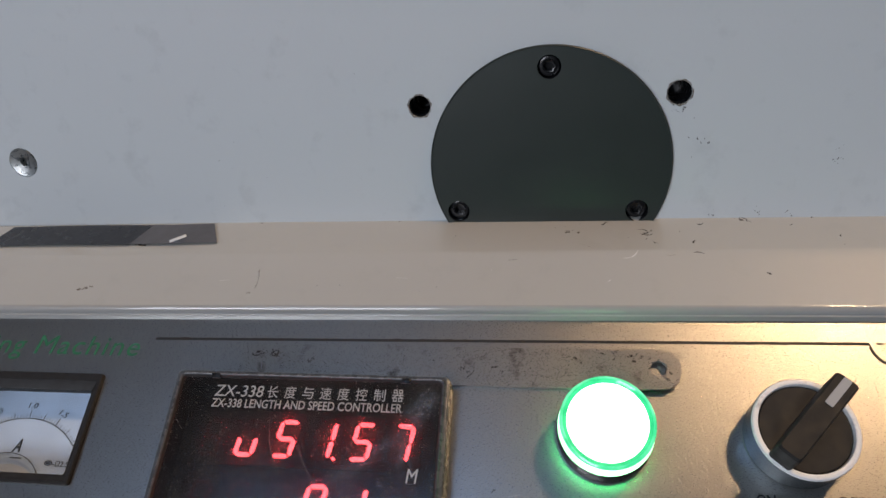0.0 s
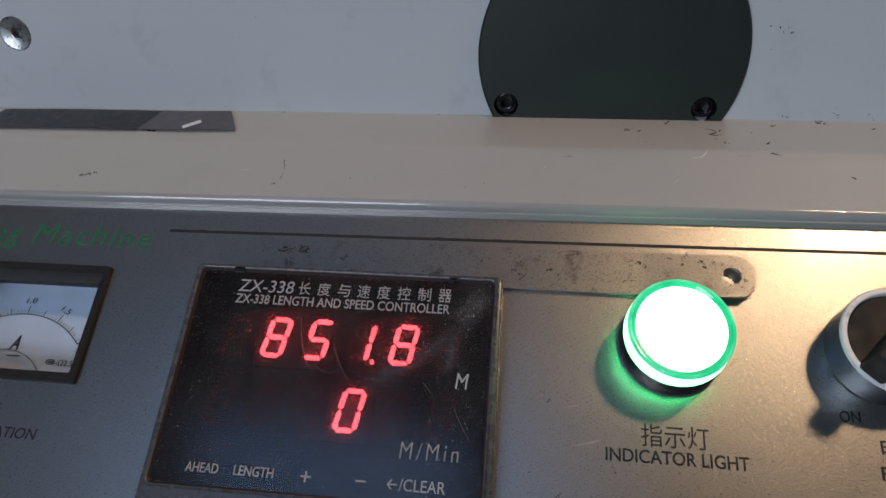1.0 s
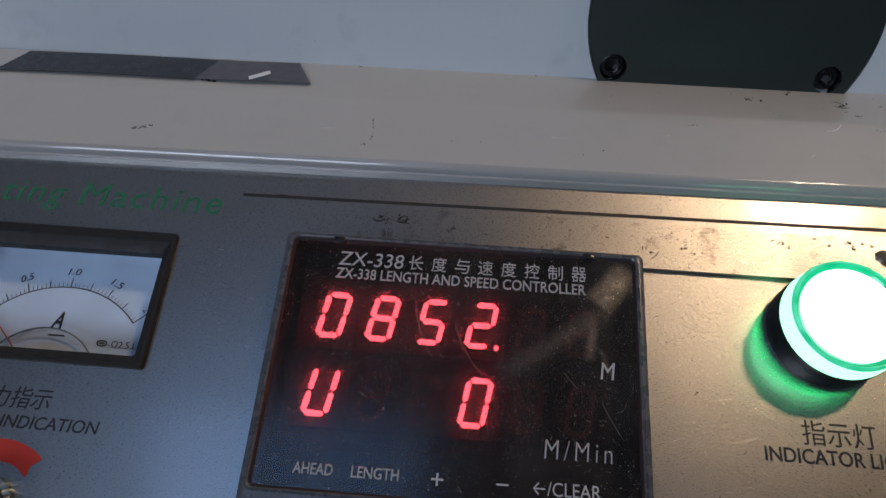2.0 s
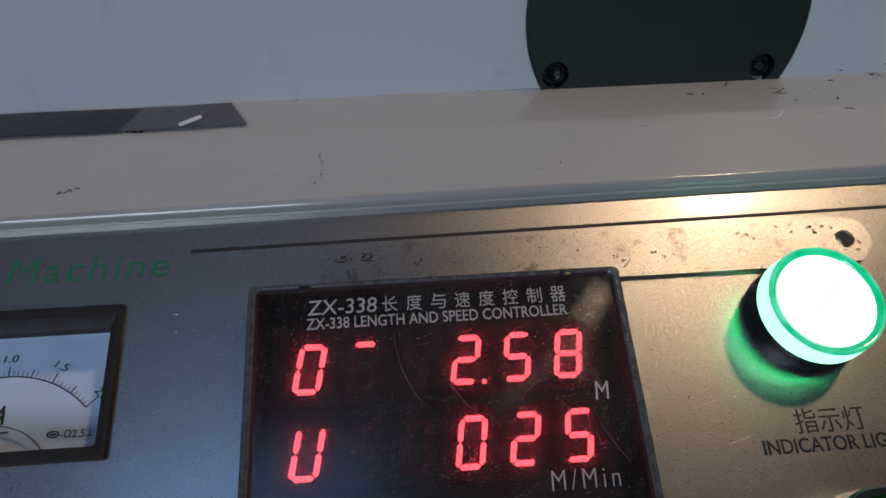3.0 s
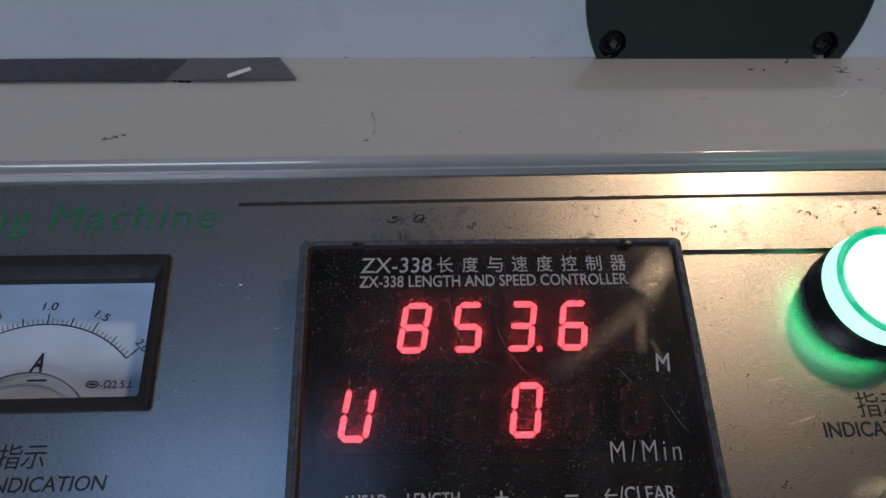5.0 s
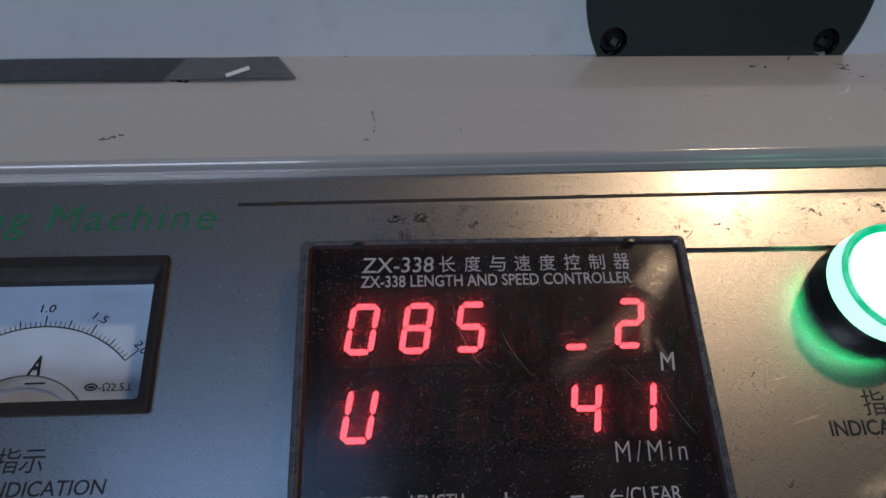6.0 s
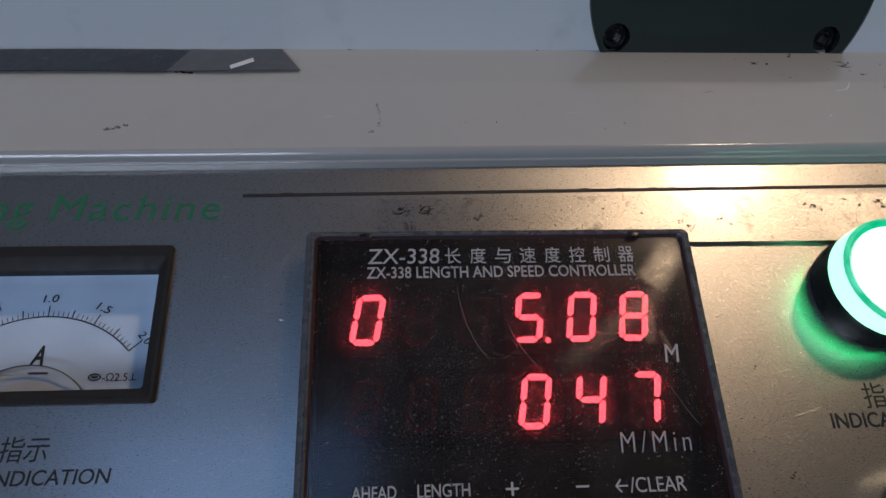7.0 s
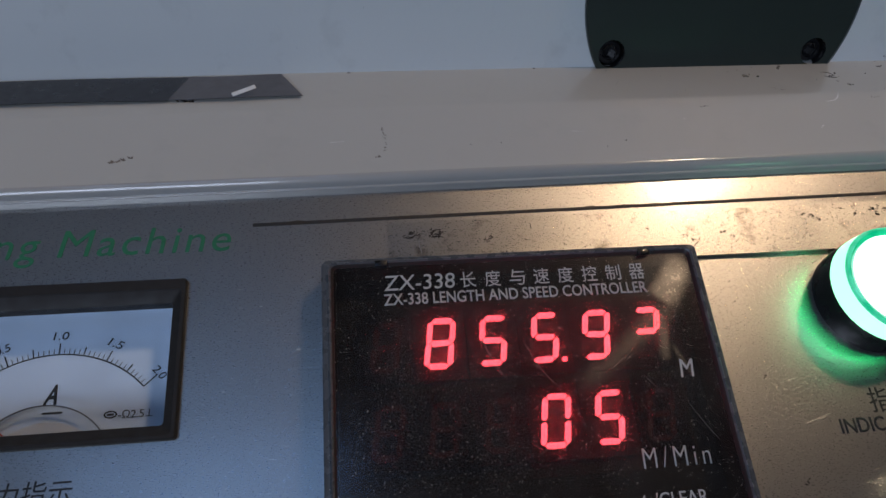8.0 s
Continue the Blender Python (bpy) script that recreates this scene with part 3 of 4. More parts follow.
# ---- moving-coil meter ----
def meter():
    box = base_of("ammeter", -116.2, 0, -19, "black-framed ammeter with a white dial and red needle", "meter")
    r = round_rect
    # a lip round the outside, a step, and a wide bevel at the head
    ring = [(34.2, 20.2, -19.6, 0.0), (34.2, 20.2, -19.6, -1.4), (33.9, 19.9, -19.3, -1.8), (33.1, 17.4, -18.6, -1.8), (32.9, 17.2, -18.4, -1.5), (31.3, 14.6, -16.5, -0.6), (30.9, 14.2, -16.1, -0.3), (30.7, 14.0, -15.9, 0.6), (30.7, 14.0, -15.9, 3.0)]
    part("frame", loops([(r(-x, x, low, high, 0.9), y) for x, high, low, y in ring]), KNOB_BLACK, box, "black plastic frame")
    part("case", loops([(r(-33.0, 33.0, -18.4, 18.6, 1.0), 3.0), (r(-33.0, 33.0, -18.4, 18.6, 1.0), 13.4)], cap_last=True), DIAL, box, "pale case round the dial")
    part("case_flange", sheet(r(-33.0, 33.0, -18.4, 18.6, 1.0), [r(-30.7, 30.7, -15.9, 14.0, 0.9)], 2.8, 3.0), BLACK, box, "black inner flange", smooth=0)
    part("dial", block(-32.8, 32.8, 12.1, 13.2, -18.2, 18.4), DIAL, box, "white dial", smooth=0)
    bm = bmesh.new()
    pivot, radius, sweep = -22.9, 29.3, 47.8

    def spoke(a, r0, r1, w):
        d, s = Vector((math.sin(a), math.cos(a))), Vector((math.cos(a), -math.sin(a))) * w / 2
        quad = [d * r0 + s, d * r0 - s, d * r1 - s, d * r1 + s]
        bm.faces.new([bm.verts.new((q.x, 12.04, pivot + q.y)) for q in quad])
    for i in range(41):
        a = radians(sweep * (i / 20 - 1))
        spoke(a, radius, radius + (4.0 if i % 20 == 0 and i != 20 else 3.0 if i % 10 == 0 else 2.3 if i % 5 == 0 else 1.5), 0.34 if i % 5 == 0 else 0.2)
    for i in range(60):
        a, b = (radians(sweep * (k / 30 - 1)) for k in (i, i + 1))
        bm.faces.new([bm.verts.new((rr * math.sin(w), 12.02, pivot + rr * math.cos(w))) for w, rr in ((a, radius - 0.17), (b, radius - 0.17), (b, radius + 0.17), (a, radius + 0.17))])
    part("scale", bm, PRINT_BLACK, box, "black scale ticks", smooth=0)
    for i, text in enumerate(("0", "0.5", "1.0", "1.5", "2.0")):
        a = radians(sweep * (i / 2 - 1))
        x, z = 34.3 * math.sin(a), pivot + 34.3 * math.cos(a)
        mark = words("numeral", text, -2.0 if i else -0.8, 2.0 if i else 0.8, -1.05, 1.05, 12.05, PRINT_BLACK, box, "black numeral", 0.15)
        mark.matrix_basis = pose(x / 1000, 0, z / 1000, 0, math.degrees(a), 0)
    words("unit_letter", "A", -2.1, 2.3, -6.5, -1.4, 12.05, PRINT_BLACK, box, "black unit letter", 0.22, 0.025)
    part("underline", block(-1.9, 2.9, 11.9, 12.06, -8.8, -8.35), PRINT_BLACK, box, "black rule", smooth=0)
    words("class_mark", "-\u03a92.5\u22a5", 16.3, 24.6, -11.0, -8.9, 12.05, PRINT_BLACK, box, "small black class mark")
    oval = [(14.4 + 1.6 * math.cos(radians(15 * k)), -9.9 + 0.95 * math.sin(radians(15 * k))) for k in range(24)]
    hollow = [(14.4 + 1.25 * math.cos(radians(15 * k)), -9.9 + 0.62 * math.sin(radians(15 * k))) for k in range(24)]
    part("maker_mark", sheet(oval, [hollow], 11.9, 12.06), PRINT_BLACK, box, "small oval mark", smooth=0)
    part("maker_bar", block(13.6, 15.2, 11.9, 12.06, -10.15, -9.65), PRINT_BLACK, box, "small bar in the oval mark", smooth=0)
    needle = part("needle", block(-0.16, 0.16, 10.4, 10.7, 0, 27.5), RED, box, "red needle", (0, 0, pivot), smooth=0)
    needle.matrix_basis = needle.matrix_basis @ pose(0, 0, 0, 0, -46, 0)
    # the clear bulged cap over the movement, and the pale plate under it
    arch = circle(0, -24.6, 17.2, 30, 20, 160)
    bulge = loops([(arch, 11.9), (arch, 8.6), (circle(0, -24.6, 16.6, 30, 20, 160), 7.9), (circle(0, -24.6, 15.6, 30, 20, 160), 7.5)], close=False, cap_last=True)
    part("movement_cover", bulge, CLEAR, box, "clear cap over the movement").visible_shadow = False
    edge = circle(0, -24.6, 17.28, 30, 20, 160) + circle(0, -24.6, 17.0, 30, 160, 20)
    part("cover_edge", sheet(edge, [], 8.4, 8.8), TAPE_GREY, box, "grey edge of the movement's cap")
    part("movement_plate", sheet(circle(0, -26.5, 15.5, 30, 25, 155), [], 10.9, 11.7), PAPER, box, "pale plate of the movement")
    part("window", block(-30.9, 30.9, -0.2, 0.2, -16.1, 14.2), CLEAR, box, "clear window", smooth=0).visible_shadow = False
    return box


meter()


# ---- lamp, switch and buttons ----
def indicator_lamp():
    ob = base_of("indicator_lamp", 98.1, 0, -14.0, "lit round green indicator lamp on a black collar", "indicator lamp")
    part("collar", lathe([(0, 0), (15.2, 0), (15.2, -5.0), (14.9, -5.6), (14.6, -7.8), (0, -7.8)]), BLACK, ob, "black plastic collar")
    # added emitter ring: throws extra green onto the panel round the lamp
    part("lens_green_fill", lathe([(14.2, -8.0), (15.0, -8.15)]), LENS_FILL, ob, "added green emitter under the lens, tints the panel")
    part("lens_side", lathe([(15.0, -8.15), (15.0, -9.0), (14.75, -12.4), (14.55, -13.9)]), LENS_SIDE, ob, "glowing pale green lens side")
    part("lens_edge", lathe([(14.55, -13.9), (14.65, -14.3), (14.4, -14.9), (13.9, -15.15), (13.65, -15.1)]), LENS_OUTER, ob, "pale green moulded lens edge")
    part("lens_rim", lathe([(13.65, -15.1), (13.3, -14.9), (12.7, -14.5), (12.4, -14.2)]), LENS_RING, ob, "deep green ring inside the lens edge")
    part("lens", lathe([(12.4, -14.2), (12.1, -14.45), (8, -14.8), (0, -15.0)]), LENS_WHITE, ob, "glowing white lens")
    hair = part("scratch", block(-0.1, 0.1, -15.1, -14.8, -5.5, 11.5), HAIRLINE, ob, "hairline scratch across the lens", smooth=0)
    hair.matrix_basis = pose(0.0005, 0, 0.0005, 0, 50, 0)


indicator_lamp()


def selector_switch():
    ob = base_of("selector_switch", 156.4, 0, -13.0, "black selector switch in a chrome ring, turned towards on", "switch")
    part("ring", lathe([(15.0, 0), (15.4, -0.6), (15.4, -10.9)]), CHROME, ob, "satin chrome ring")
    part("rim", lathe([(15.4, -10.9), (15.3, -11.6), (15.1, -11.9), (14.8, -12.0), (13.9, -12.0), (13.65, -11.9), (13.55, -11.6), (13.5, -6.0)]), WORN_EDGE, ob, "worn bright rim")
    part("face", lathe([(13.45, -7.0), (13.4, -10.2), (12.9, -10.8), (0, -10.8)]), KNOB_BLACK, ob, "black round face")
    turn = pose(0, 0, 0, 0, 42, 0)
    handle_bm = bmesh.new()
    sec = round_rect(-3.6, 3.6, -14.6, 16.4, 1.2, 5)
    inner = round_rect(-3.1, 3.1, -14.0, 15.8, 1.0, 5)
    loops([(sec, -10.0), (sec, -21.2), (inner, -22.2)], bm=handle_bm, cap_first=True, cap_last=True)
    handle = part("handle", handle_bm, KNOB_BLACK, ob, "black pointed handle")
    handle.matrix_basis = turn
    part("pointer_mark", sheet(round_rect(-1.25, 1.25, 5.2, 15.6, 0.4, 3), [], -22.45, -22.1), PRINT_WHITE, handle, "white pointer mark", smooth=0)


selector_switch()


def push_button():
    ob = base_of("push_button", 97.6, 0, -73.5, "green push button in a chrome ring", "push button")
    part("ring", lathe([(14.6, 0), (15.0, -0.6), (15.0, -10.4), (14.5, -11.2), (13.0, -11.2), (12.4, -10.6), (12.4, -6.0)]), CHROME, ob, "chrome ring")
    part("cap", lathe([(12.2, -6.0), (12.2, -13.0), (11.6, -13.8), (0, -14.2)]), GREEN_CAP, ob, "green plastic cap")


push_button()


def adjusting_knob():
    ob = base_of("adjusting_knob", -112.5, 0, -76, "ribbed bright metal adjusting knob beside a red mark", "knob")
    bm = bmesh.new()
    rows = [([((r + (0.35 if i % 2 else 0)) * math.cos(radians(6 * i)), (r + (0.35 if i % 2 else 0)) * math.sin(radians(6 * i))) for i in range(60)], y) for r, y in ((8.2, 0), (8.2, -2.0), (7.0, -3.0), (6.6, -10.6), (6.2, -11.2))]
    part("skirt", loops([([(x, z) for x, z in pts], y) for pts, y in rows], bm=bm, cap_last=True), CHROME, ob, "ribbed bright skirt")
    part("cap", lathe([(5.8, -11.2), (5.8, -12.0), (5.4, -12.4), (0, -12.4)]), CHROME, ob, "bright metal cap")


adjusting_knob()


# ---- round cover plate on the frame ----
def bearing_cover():
    ob = new("bearing_cover")
    ob.matrix_world = WALL @ pose(0.081, 0, 0.0215)
    tagged(ob, "matt black round bearing cover held by socket head bolts", "bearing cover")
    centres = BOLTS
    bm = sheet(circle(0, 0, 46.4, 96), [circle(x, z, 4.4, 28) for x, z in centres], -1.4, 0.0)
    part("disc", bm, BLACK_STEEL, ob, "matt blackened disc")
    edge = loops([(circle(0, 0, 46.4, 96), -1.4), (circle(0, 0, 46.1, 96), -1.7), (circle(0, 0, 45.8, 96), -1.45)])
    part("rim", edge, BLACK_STEEL, ob, "fine turned rim")
    for x, z in centres:
        part("counterbore", lathe([(4.4, -1.4), (4.35, -1.1), (4.35, 6.0), (0, 6.0)], 32), BOLT_BLACK, ob, "dark counterbore", (x, 0, z))
        bolt = lathe([(3.9, 5.9), (3.9, 1.3), (3.75, 1.0), (3.5, 0.9), (2.5, 0.9)], 32)
        hexagon = [(2.15 * math.cos(radians(a)), 2.15 * math.sin(radians(a))) for a in range(0, 360, 60)]
        loops([(circle(0, 0, 2.5, 6), 0.9), (hexagon, 1.0), (hexagon, 3.4)], cap_last=True, bm=bolt)
        part("bolt", bolt, BOLT_BLACK, ob, "black socket head bolt", (x, 0, z))


bearing_cover()


def sunk_screw():
    ob = new("countersunk_screw")
    ob.matrix_world = WALL @ pose(-0.1435, 0, 0.027)
    tagged(ob, "bright countersunk socket screw in the frame plate", "screw")
    bm = lathe([(6.3, 0.4), (5.9, -0.1), (3.4, 0.4), (2.6, 0.5)], 32)
    hexagon = [(2.2 * math.cos(radians(a)), 2.2 * math.sin(radians(a))) for a in range(0, 360, 60)]
    loops([(circle(0, 0, 2.6, 6), 0.5), (hexagon, 0.6), (hexagon, 3.0)], cap_last=True, bm=bm)
    part("head", bm, metal("worn_zinc", (0.55, 0.56, 0.55), 0.3, 0.2, (1, 1, 1), 500, 0.5), ob, "worn zinc screw head")


sunk_screw()


# ---- film tape and dirt ----
def cover_surface(z):
    """The cover's front at height z, in the cover's own space."""
    line = [(29.1, -4.5), (35.0, -3.5), (44.0, -2.1), (49.6, -1.3), (52.9, -0.85), (54.4, -0.5), (71.6, 7.5), (74.4, 8.8)]
    return float(np.interp(z, [p[0] for p in line], [p[1] for p in line]))


def film_tape():
    ob = base_of("film_tape", 0, 0, 0, "black film tape with grey end along the cream cover", "tape", tilt=COVER_TURN)
    def strip(x0, x1, z_low, z_high, cut0, cut1, lift):
        bm = bmesh.new()
        n = 14
        grid = []
        for k in range(n + 1):
            col = []
            for j in range(6):
                v = j / 5
                u = k / n
                a, b = x0 + cut0 * v, x1 + cut1 * v
                z = z_low + (z_high - z_low) * v + 0.25 * math.sin(5 * u + x0)
                y = cover_surface(z) - 0.45 - lift * (0.3 + 0.7 * math.sin(3 * u) ** 2) * (1 - v)
                col.append(bm.verts.new((a + (b - a) * u, y, z)))
            grid.append(col)
        for a, b in zip(grid, grid[1:]):
            for j in range(5):
                bm.faces.new((a[j], a[j + 1], b[j + 1], b[j]))
        made = bmesh.ops.extrude_face_region(bm, geom=list(bm.faces), use_keep_orig=True)
        bmesh.ops.translate(bm, vec=(0, -0.25, 0), verts=[v for v in made["geom"] if isinstance(v, bmesh.types.BMVert)])
        return bm
    part("dark_length", strip(-158, -91.3, 59.8, 73.6, 4, 4, 0.5), TAPE_BLACK, ob, "black tape")
    part("grey_end", strip(-91.3, -52.9, 60.0, 73.6, 4, -7, 0.6), TAPE_GREY, ob, "grey translucent tape end")
    chip = put_mesh("paper_scrap", block(-3.6, 3.6, -0.2, 0.0, -0.7, 0.7, 0.1), PAPER, SPACE @ pose(-0.0705, 0.0002, 0.0608, 0, -24, 0))
    tagged(chip, "small white paper scrap on the grey tape", "scrap")


film_tape()


def smear_line(bm, x0, z0, x1, z1, wide, surface, bow=0.0, proud=0.03):
    """A fine tapered stroke on a surface given as y(x, z)."""
    rows = []
    for i in range(9):
        u = i / 8
        side = bow * math.sin(math.pi * u)
        x, z = x0 + (x1 - x0) * u - side * (z1 - z0), z0 + (z1 - z0) * u + side * (x1 - x0)
        w = wide * math.sin(math.pi * (0.08 + 0.84 * u)) * (0.8 + 0.3 * math.sin(9 * u + x0))
        d = Vector((-(z1 - z0), x1 - x0)).normalized() * w
        y = surface(x, z)
        rows.append([bm.verts.new((x + d.x, y - 0.005, z + d.y)), bm.verts.new((x, y - proud, z)), bm.verts.new((x - d.x, y - 0.005, z - d.y))])
    for a, b in zip(rows, rows[1:]):
        for j in (0, 1):
            bm.faces.new((a[j], a[j + 1], b[j + 1], b[j]))


def dirt():
    rng = random.Random(4)
    on_cover, on_bar, on_panel = (lambda x, z: cover_surface(z)), (lambda x, z: -1.35 - bar_lift(x)), (lambda x, z: 0.0)
    turned = SPACE @ COVER_TURN
    spots = []
    for x, z, size in ((88.9, 65.0, 1.4), (89.9, 64.6, 0.9), (92.9, 64.6, 1.3), (103.3, 69.7, 1.4), (104.1, 71.1, 1.0), (118.1, 63.2, 1.8), (120.9, 65.4, 1.0), (120.9, 57.9, 1.2), (122.2, 57.7, 0.6), (118.4, 60.1, 0.9),
                       (139.1, 69.0, 1.0), (140.4, 69.5, 0.8), (143.0, 74.2, 1.3), (144.4, 74.2, 0.9), (154.9, 72.7, 1.2), (155.8, 71.3, 1.8), (157.2, 70.6, 1.0), (134.9, 57.5, 1.0), (135.4, 58.7, 0.8), (135.0, 52.6, 1.0), (129.3, 74.2, 1.1),
                       (111.7, 61.5, 0.5), (130.6, 69.0, 0.5), (154.2, 74.2, 0.7), (165.2, 73.7, 1.4), (172.4, 67.8, 1.2), (181.3, 72.5, 1.4), (187.2, 60.8, 1.2), (158.5, 42.3, 1.6), (3.2, 38.0, 0.7), (-5.6, 37.7, 0.8), (40.0, 37.0, 0.7), (34.0, 35.0, 0.6), (-39.3, 74.2, 1.3), (20.7, 74.2, 1.0), (68.1, 49.4, 0.8)):
        for k in range(4 if size > 0.9 else 2):
            px, pz = x + min(k, 1) * rng.uniform(-0.5, 0.5) * size, z + min(k, 1) * rng.uniform(-0.35, 0.35) * size
            spots.append((px, cover_surface(pz) - 0.05, pz, size * rng.uniform(0.3, 0.55), rng.uniform(0, 180)))
    spots += [(x, cover_surface(z) - 0.2, z, size, 8) for x, z, size in ((-87, 60.0, 2.6), (-85, 59.7, 2.0), (-89, 60.0, 1.4))]
    for _ in range(22):
        x, z = rng.uniform(40, 190), 50 + 24 * rng.random() ** 0.5
        spots.append((x, cover_surface(z) - 0.03, z, rng.uniform(0.2, 0.45), rng.uniform(0, 180)))
    bm = crumbs(spots)
    for x0, z0, x1, z1, bow in ((116.0, 66.1, 119.6, 63.8, 0.25), (116.2, 63.8, 120.9, 63.1, -0.2), (138.3, 69.4, 140.9, 70.0, -0.35), (134.1, 56.9, 135.8, 58.5, 0.2), (134.0, 52.2, 137.6, 51.6, 0.1), (154.6, 73.5, 158.1, 70.8, 0.1), (102.8, 68.7, 104.7, 71.3, 0.1), (142.0, 74.2, 145.5, 74.2, 0.1), (87.9, 65.3, 90.2, 65.2, 0.3)):
        smear_line(bm, x0, z0, x1, z1, 0.22, on_cover, bow, 0.12)
    tagged(put_mesh("dirt_specks", bm, DIRT, turned), "dark oily dirt specks on the cream cover", "dirt", kind="stuff")
    faint = []
    for x0, z0, x1, z1, n, size in ((-103.4, 36.2, -97.9, 38.0, 14, 1.2), (-30.6, 46.2, -29.6, 42.2, 7, 0.8), (-30.0, 42.2, -29.8, 35.2, 12, 0.5), (-33, 34.2, -31.5, 35.0, 5, 0.9), (93.5, 58.0, 97.5, 55.5, 8, 0.4), (124, 51.2, 127, 51.0, 5, 0.4), (66.8, 49.3, 69.2, 49.3, 6, 0.6)):
        for i in range(n):
            u = rng.random()
            x, z = x0 + (x1 - x0) * u + rng.uniform(-0.4, 0.4), z0 + (z1 - z0) * u + rng.uniform(-0.4, 0.4)
            faint.append((x, cover_surface(z) + 0.02, z, size * rng.uniform(0.5, 1.2), rng.uniform(0, 180)))
    tagged(put_mesh("dirt_smudges", crumbs(faint), SMUDGE, turned), "faint brown smudges on the cream cover", "dirt", kind="stuff")
    bm = bmesh.new()
    for x0, z0, x1, z1, wide, bow in ((108.6, 49.9, 114.4, 53.8, 0.3, -0.2), (82.0, 73.0, 82.8, 72.2, 0.3, 0), (60, 44.8, 60.6, 44.7, 0.2, 0), (102, 39, 103.5, 40.2, 0.12, 0), (-46, 40.5, -41, 40.8, 0.08, 0), (24, 41.5, 29, 41.2, 0.07, 0)):
        smear_line(bm, x0, z0, x1, z1, wide, on_cover, bow)
    tagged(put_mesh("cover_scratches", bm, PAPER, turned), "pale scratches in the cream enamel", "scratches", kind="stuff")
    spots = [(63.2, -0.05, -33, 0.8, 30), (62.7, -0.05, -33.5, 0.7, 120), (58.0, -0.05, -53.6, 0.6, 0), (66, -0.05, -59.3, 1.0, 60), (66.5, -0.05, -58.6, 0.8, 130), (65.5, -0.05, -59.8, 0.7, 20), (173, -0.05, -30.5, 0.8, 0), (70, -0.1, -40, 0.3, 0), (-60, -0.1, -60, 0.4, 0), (56, -0.1, -20, 0.4, 0)]
    for x, z, size in ((-18.8, 12.2, 1.5), (-17.6, 10.6, 1.4), (-19.6, 10.4, 1.0), (-16.6, 11.4, 0.9), (-26.2, 10.8, 1.3), (-24.3, 11.6, 1.7), (-22.8, 11.2, 1.1), (-15, 3.6, 0.6), (-4.6, 8.4, 1.2), (-3.6, 9.4, 1.0), (-1, 4.4, 0.8), (6, 8.0, 0.7), (40.5, 9.6, 0.7), (51, 7.0, 1.4), (53, 5.6, 1.0), (62, 8.0, 1.6), (64.5, 6.2, 1.2),
                       (89, 11.2, 1.6), (91, 10.2, 1.2), (87, 12.2, 1.0), (98.6, 13.2, 0.9), (102.3, 11.4, 0.8), (107.7, 12.4, 1.4), (109.2, 11.0, 1.5), (111.5, 12.2, 0.8), (114.0, 11.6, 0.9), (120.5, 6.5, 1.2), (119.4, 4.4, 1.0), (30, 11, 0.6), (22, 5, 0.6)):
        for k in range(9):
            px = x + rng.uniform(-0.6, 0.6) * size
            spots.append((px, -1.37 - bar_lift(px), z + rng.uniform(-0.4, 0.4) * size, size * rng.uniform(0.25, 0.6), rng.uniform(0, 180)))
    bm = crumbs(spots)
    for x0, z0, x1, z1, bow in ((-19.8, 10.2, -16.6, 12.4, 0.2), (-19.6, 10.0, -16.2, 9.9, 0.1), (-17.0, 12.3, -17.6, 9.4, 0.0), (-26.8, 10.4, -23.0, 12.0, -0.2)):
        smear_line(bm, x0, z0, x1, z1, 0.28, on_bar, bow, 0.1)
    for x in range(-60, 185, 9):
        # grime caught along the border line
        smear_line(bm, x + rng.uniform(0, 5), 16.3 + 0.0131 * (x + 66.6), x + rng.uniform(5, 12), 16.4 + 0.0131 * (x + 72), rng.uniform(0.3, 0.62), lambda px, pz: -0.11, 0.0, 0.03)
    tagged(put_mesh("panel_dirt", bm, OIL, SPACE), "dark smudges on the steel panel and bar", "dirt", kind="stuff")
    # rubbed and scratched places in the steel
    bm = bmesh.new()
    for x0, z0, x1, z1, wide in ((70.2, -45.6, 77.6, -43.4, 0.2), (72.5, -45.3, 77.0, -43.9, 0.12), (66, -35.2, 72.5, -33.8, 0.12), (88, -6.0, 91, -4.0, 0.25), (57, -27.2, 60, -25.5, 0.1)):
        smear_line(bm, x0, z0, x1, z1, wide, on_panel)
    for _ in range(46):
        x, z, long = rng.uniform(-80, -50), rng.uniform(-58, 2), rng.uniform(0.3, 1.5)
        smear_line(bm, x, z, x + long, z + long * rng.uniform(-0.1, 0.4), rng.uniform(0.04, 0.1), on_panel)
    for _ in range(40):
        x, z, long = rng.uniform(52, 185), rng.uniform(-62, 14), rng.uniform(0.3, 1.2)
        smear_line(bm, x, z, x + long, z + long * rng.uniform(-0.3, 0.5), rng.uniform(0.04, 0.08), on_panel)
    tagged(put_mesh("panel_scratches", bm, RUBBED, SPACE), "bright rubbed scratches in the brushed steel panel", "scratches", kind="stuff")


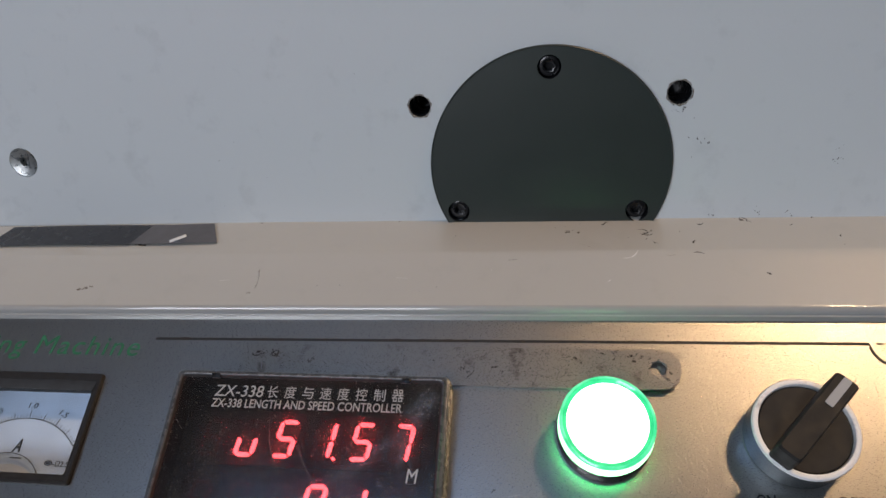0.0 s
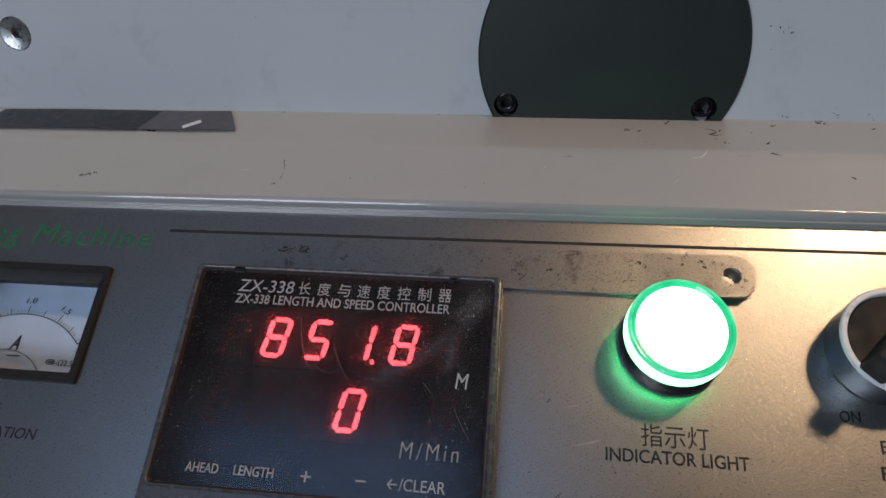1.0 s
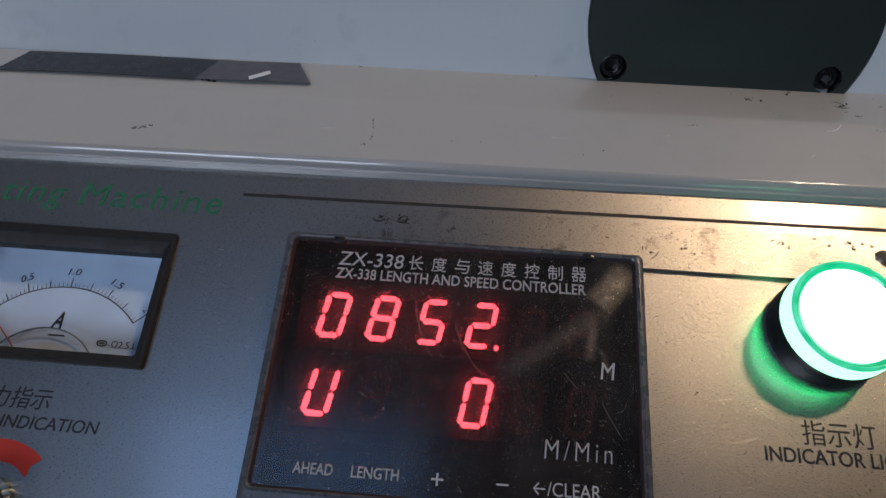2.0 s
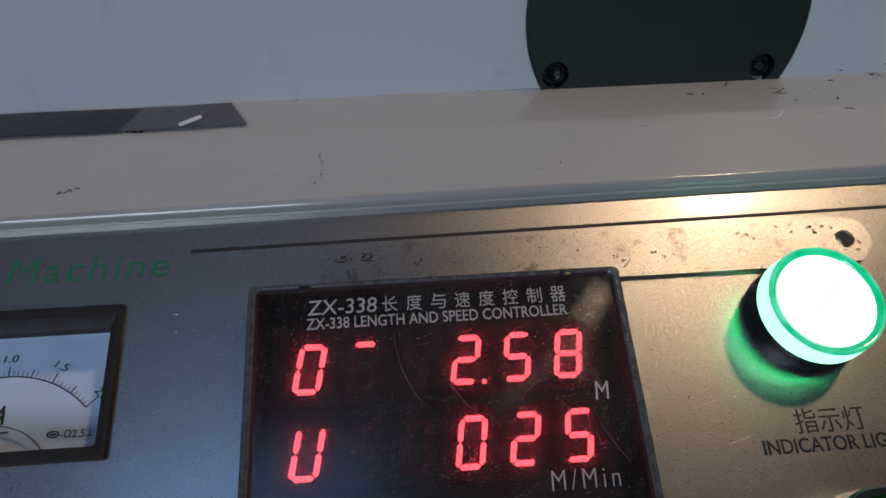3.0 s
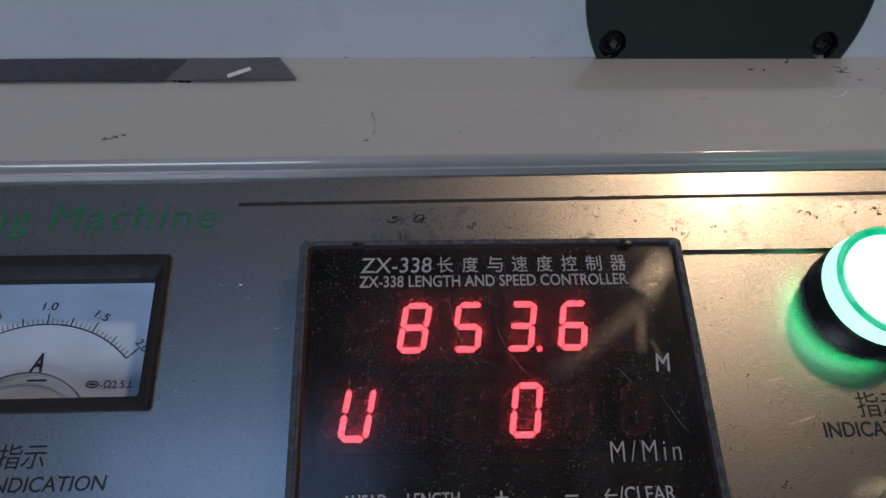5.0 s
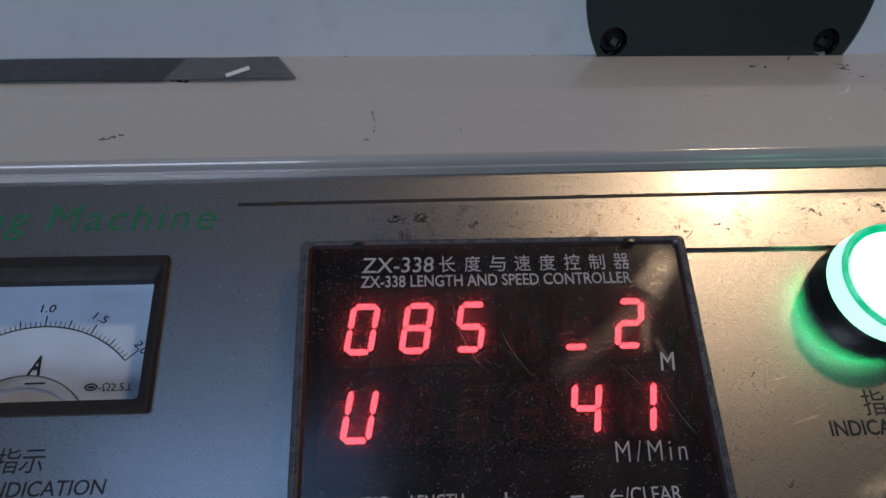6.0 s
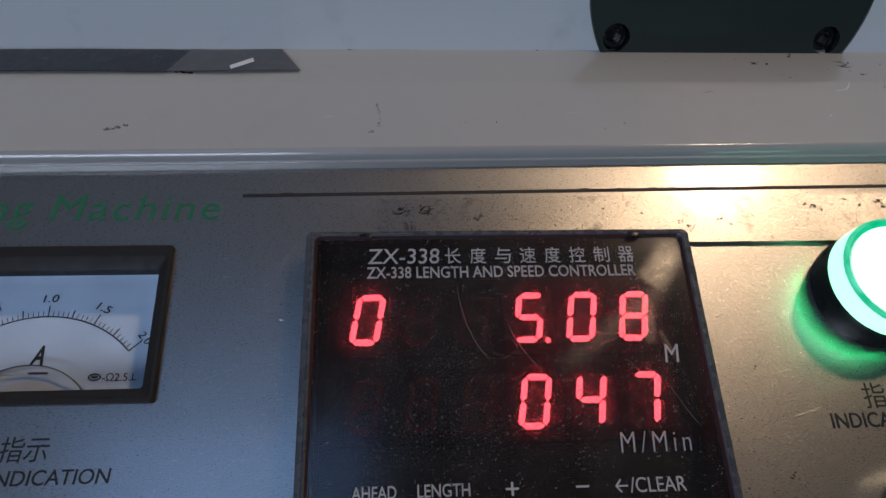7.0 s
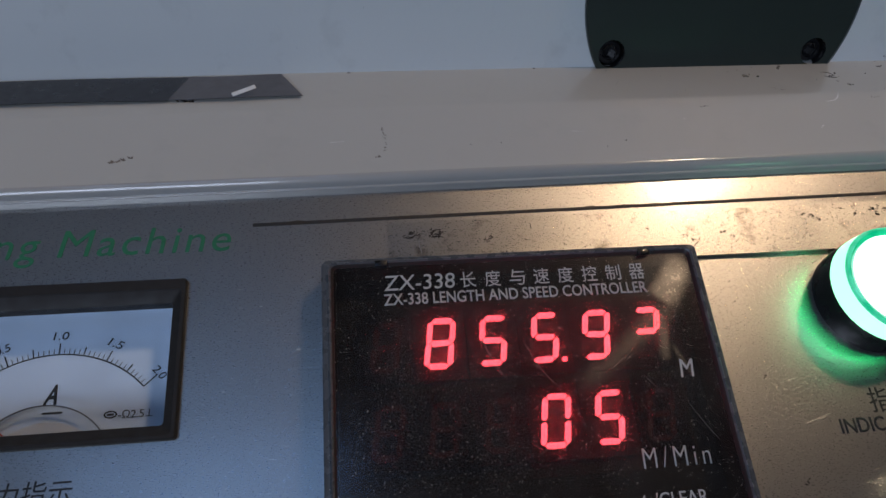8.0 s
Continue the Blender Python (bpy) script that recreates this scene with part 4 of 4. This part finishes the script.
def frame_dirt():
    rng = random.Random(9)
    spots = [(134 + rng.uniform(-1.5, 1.5), -0.05, 40 - 8 * k + rng.uniform(-2, 2), rng.uniform(0.4, 0.9), rng.uniform(0, 180)) for k in range(3)]
    spots += [(rng.uniform(125, 132), -0.05, 43.6 + rng.uniform(-1, 1), rng.uniform(0.4, 0.9), 90) for _ in range(4)]
    spots += [(rng.uniform(-60, 190), -0.05, rng.uniform(1.5, 60), rng.uniform(0.15, 0.4), rng.uniform(0, 180)) for _ in range(16)]
    spots += [(x + rng.uniform(-1.4, 1.4), -0.02, z + rng.uniform(-1.2, 1.2), rng.uniform(0.3, 0.8), rng.uniform(0, 180)) for x, z in ((137, 31), (139, 30.5), (127, 43.5), (129, 43), (144, 2.0), (160, 2.2), (172, 1.8), (119.5, 2.2), (186, 27), (187, 24), (185, 22)) for _ in range(4)]
    tagged(put_mesh("frame_specks", crumbs(spots), DIRT, WALL), "small dark specks on the painted frame plate", "dirt", kind="stuff")


dirt()
frame_dirt()


# ---- the display's changing digits ----
# seconds: upper row | lower row; a point after the fourth digit is its decimal point
SHOWN = """
0.0  u51.57|   01 ;0.1 085  1|     4;0.2 0  1.61|   014;0.3 0851.  |U  0  ;0.4 08  65|U  014;0.5  851.6~|   01 ;0.6 085  4|    14;0.7 ~ 51.74|   014
0.8 0851. u|U  ~ 5;0.9 0  1.78|   015;1.0  851.8 |   0  ;1.1 08  86|U  u16;1.2  u51.86|   01 ;1.3 085  0|    16;1.4 0 51.95|   018;1.5 0851.  |U  0 H
1.6 08 i.99|   018;1.7  852.0 |   0i ;1.8 085  8|U   18;1.9 0 52.12|   020;2.0 0852.  |U  0  ;2.1 08  20|U  020;2.2  852.2 |   02 ;2.3 085  5|    22
2.4 0 52.28|   022;2.5 0852.  |U  0 3;2.6 08  36|U  023;2.7  852.4 |   02 ;2.8 n s2.45|   024;2.9 0852.  |U  n 5;3.0 0~ 2.58|U  025;3.1 _852.6 |   0~ 
3.2 08  67|   u27;3.3  o52.71|   02 ;3.4 085  5|U   c8;3.5 n s2.79|   028;3.6 0852.  |   n U;3.7 0q 2.92|U  030;3.8  852.9 |U  0] ;3.9 08r 00|    31
4.0   53.05|   03 ;4.1 085] 3|U    1;4.2 0  3.17|   032;4.3 0853.  |   0 _;4.4 08 _.30|U  032;4.5  853.3 |u  03 ;4.6 085 ]8|    34;4.7   53.47|   03y
4.8 0853.  |     4;4.9 0  3.58|U  035;5.0  853.6 |U  0  ;5.1 08  70|   036;5.2   53.76|   03 ;5.3 085  2|U   37;5.4 0  3.88|   038;5.5 0853.  |     9
5.6 08  06|U  039;5.7  854.1 |   04 ;5.8 08  19|   041;5.9  854.2~|u  04 ;6.0 085 _2|U   41;6.1   54.40|   042;6.2 0854. u|     2;6.3 0  4.53|x  042
6.4 U854.A |U  0  ;6.5 08  70|   043;6.6  854.7y|   04 ;6.7 085  7|U   45;6.8 ~ 54.91|   045;6.9 0854. _|     5;7.0 0  5.08|   047;7.1 u855.1 |U  0  
7.2 08  25|U  U48;7.3  855.3]|   04 ;7.4 085  2|U   48;7.5 n 55.50|   050;7.6 0855.  |     0;7.7 0  5.67|   050;7.8 u855.7 |U  0  ;7.9 08  84|U  U50
8.0  855.9)|   05 """


def motions():
    """Each segment is a rigid bar that turns over about its long axis: bright side out when lit."""
    states = []
    for entry in SHOWN.strip("\n").replace("\n", ";").split(";"):
        t, rest = float(entry[:3]), entry[4:]
        upper, lower = rest.split("|")
        states.append((t, (upper.replace(".", "").ljust(6), lower.ljust(6)), "." in upper))
    for ob, row, place, letter, axis, x, z in LIT:
        def at(turned):
            lift = -0.0009 if turned < 179 else 0.00029
            return Matrix.Translation((x / 1000, lift, z / 1000)) @ Matrix.Rotation(radians(turned), 4, axis)
        lit = [(t, (dot if letter == "." else letter in GLYPHS[digits[row][place]])) for t, digits, dot in states]
        rows = [(0.0, at(0 if lit[0][1] else 180))]
        for (t0, a), (t1, b) in zip(lit, lit[1:]):
            if a != b:
                steps = (0, 60, 120, 180) if a else (180, 120, 60, 0)
                if rows[-1][0] < t0 - 0.001:
                    rows.append((t0, at(steps[0])))
                rows += [(t0 + k / 30, at(steps[k])) for k in (1, 2)] + [(t1, at(steps[3]))]
        if rows[-1][0] < 7.99:
            rows.append((8.0, at(0 if lit[-1][1] else 180)))
        walk(ob, rows)


motions()
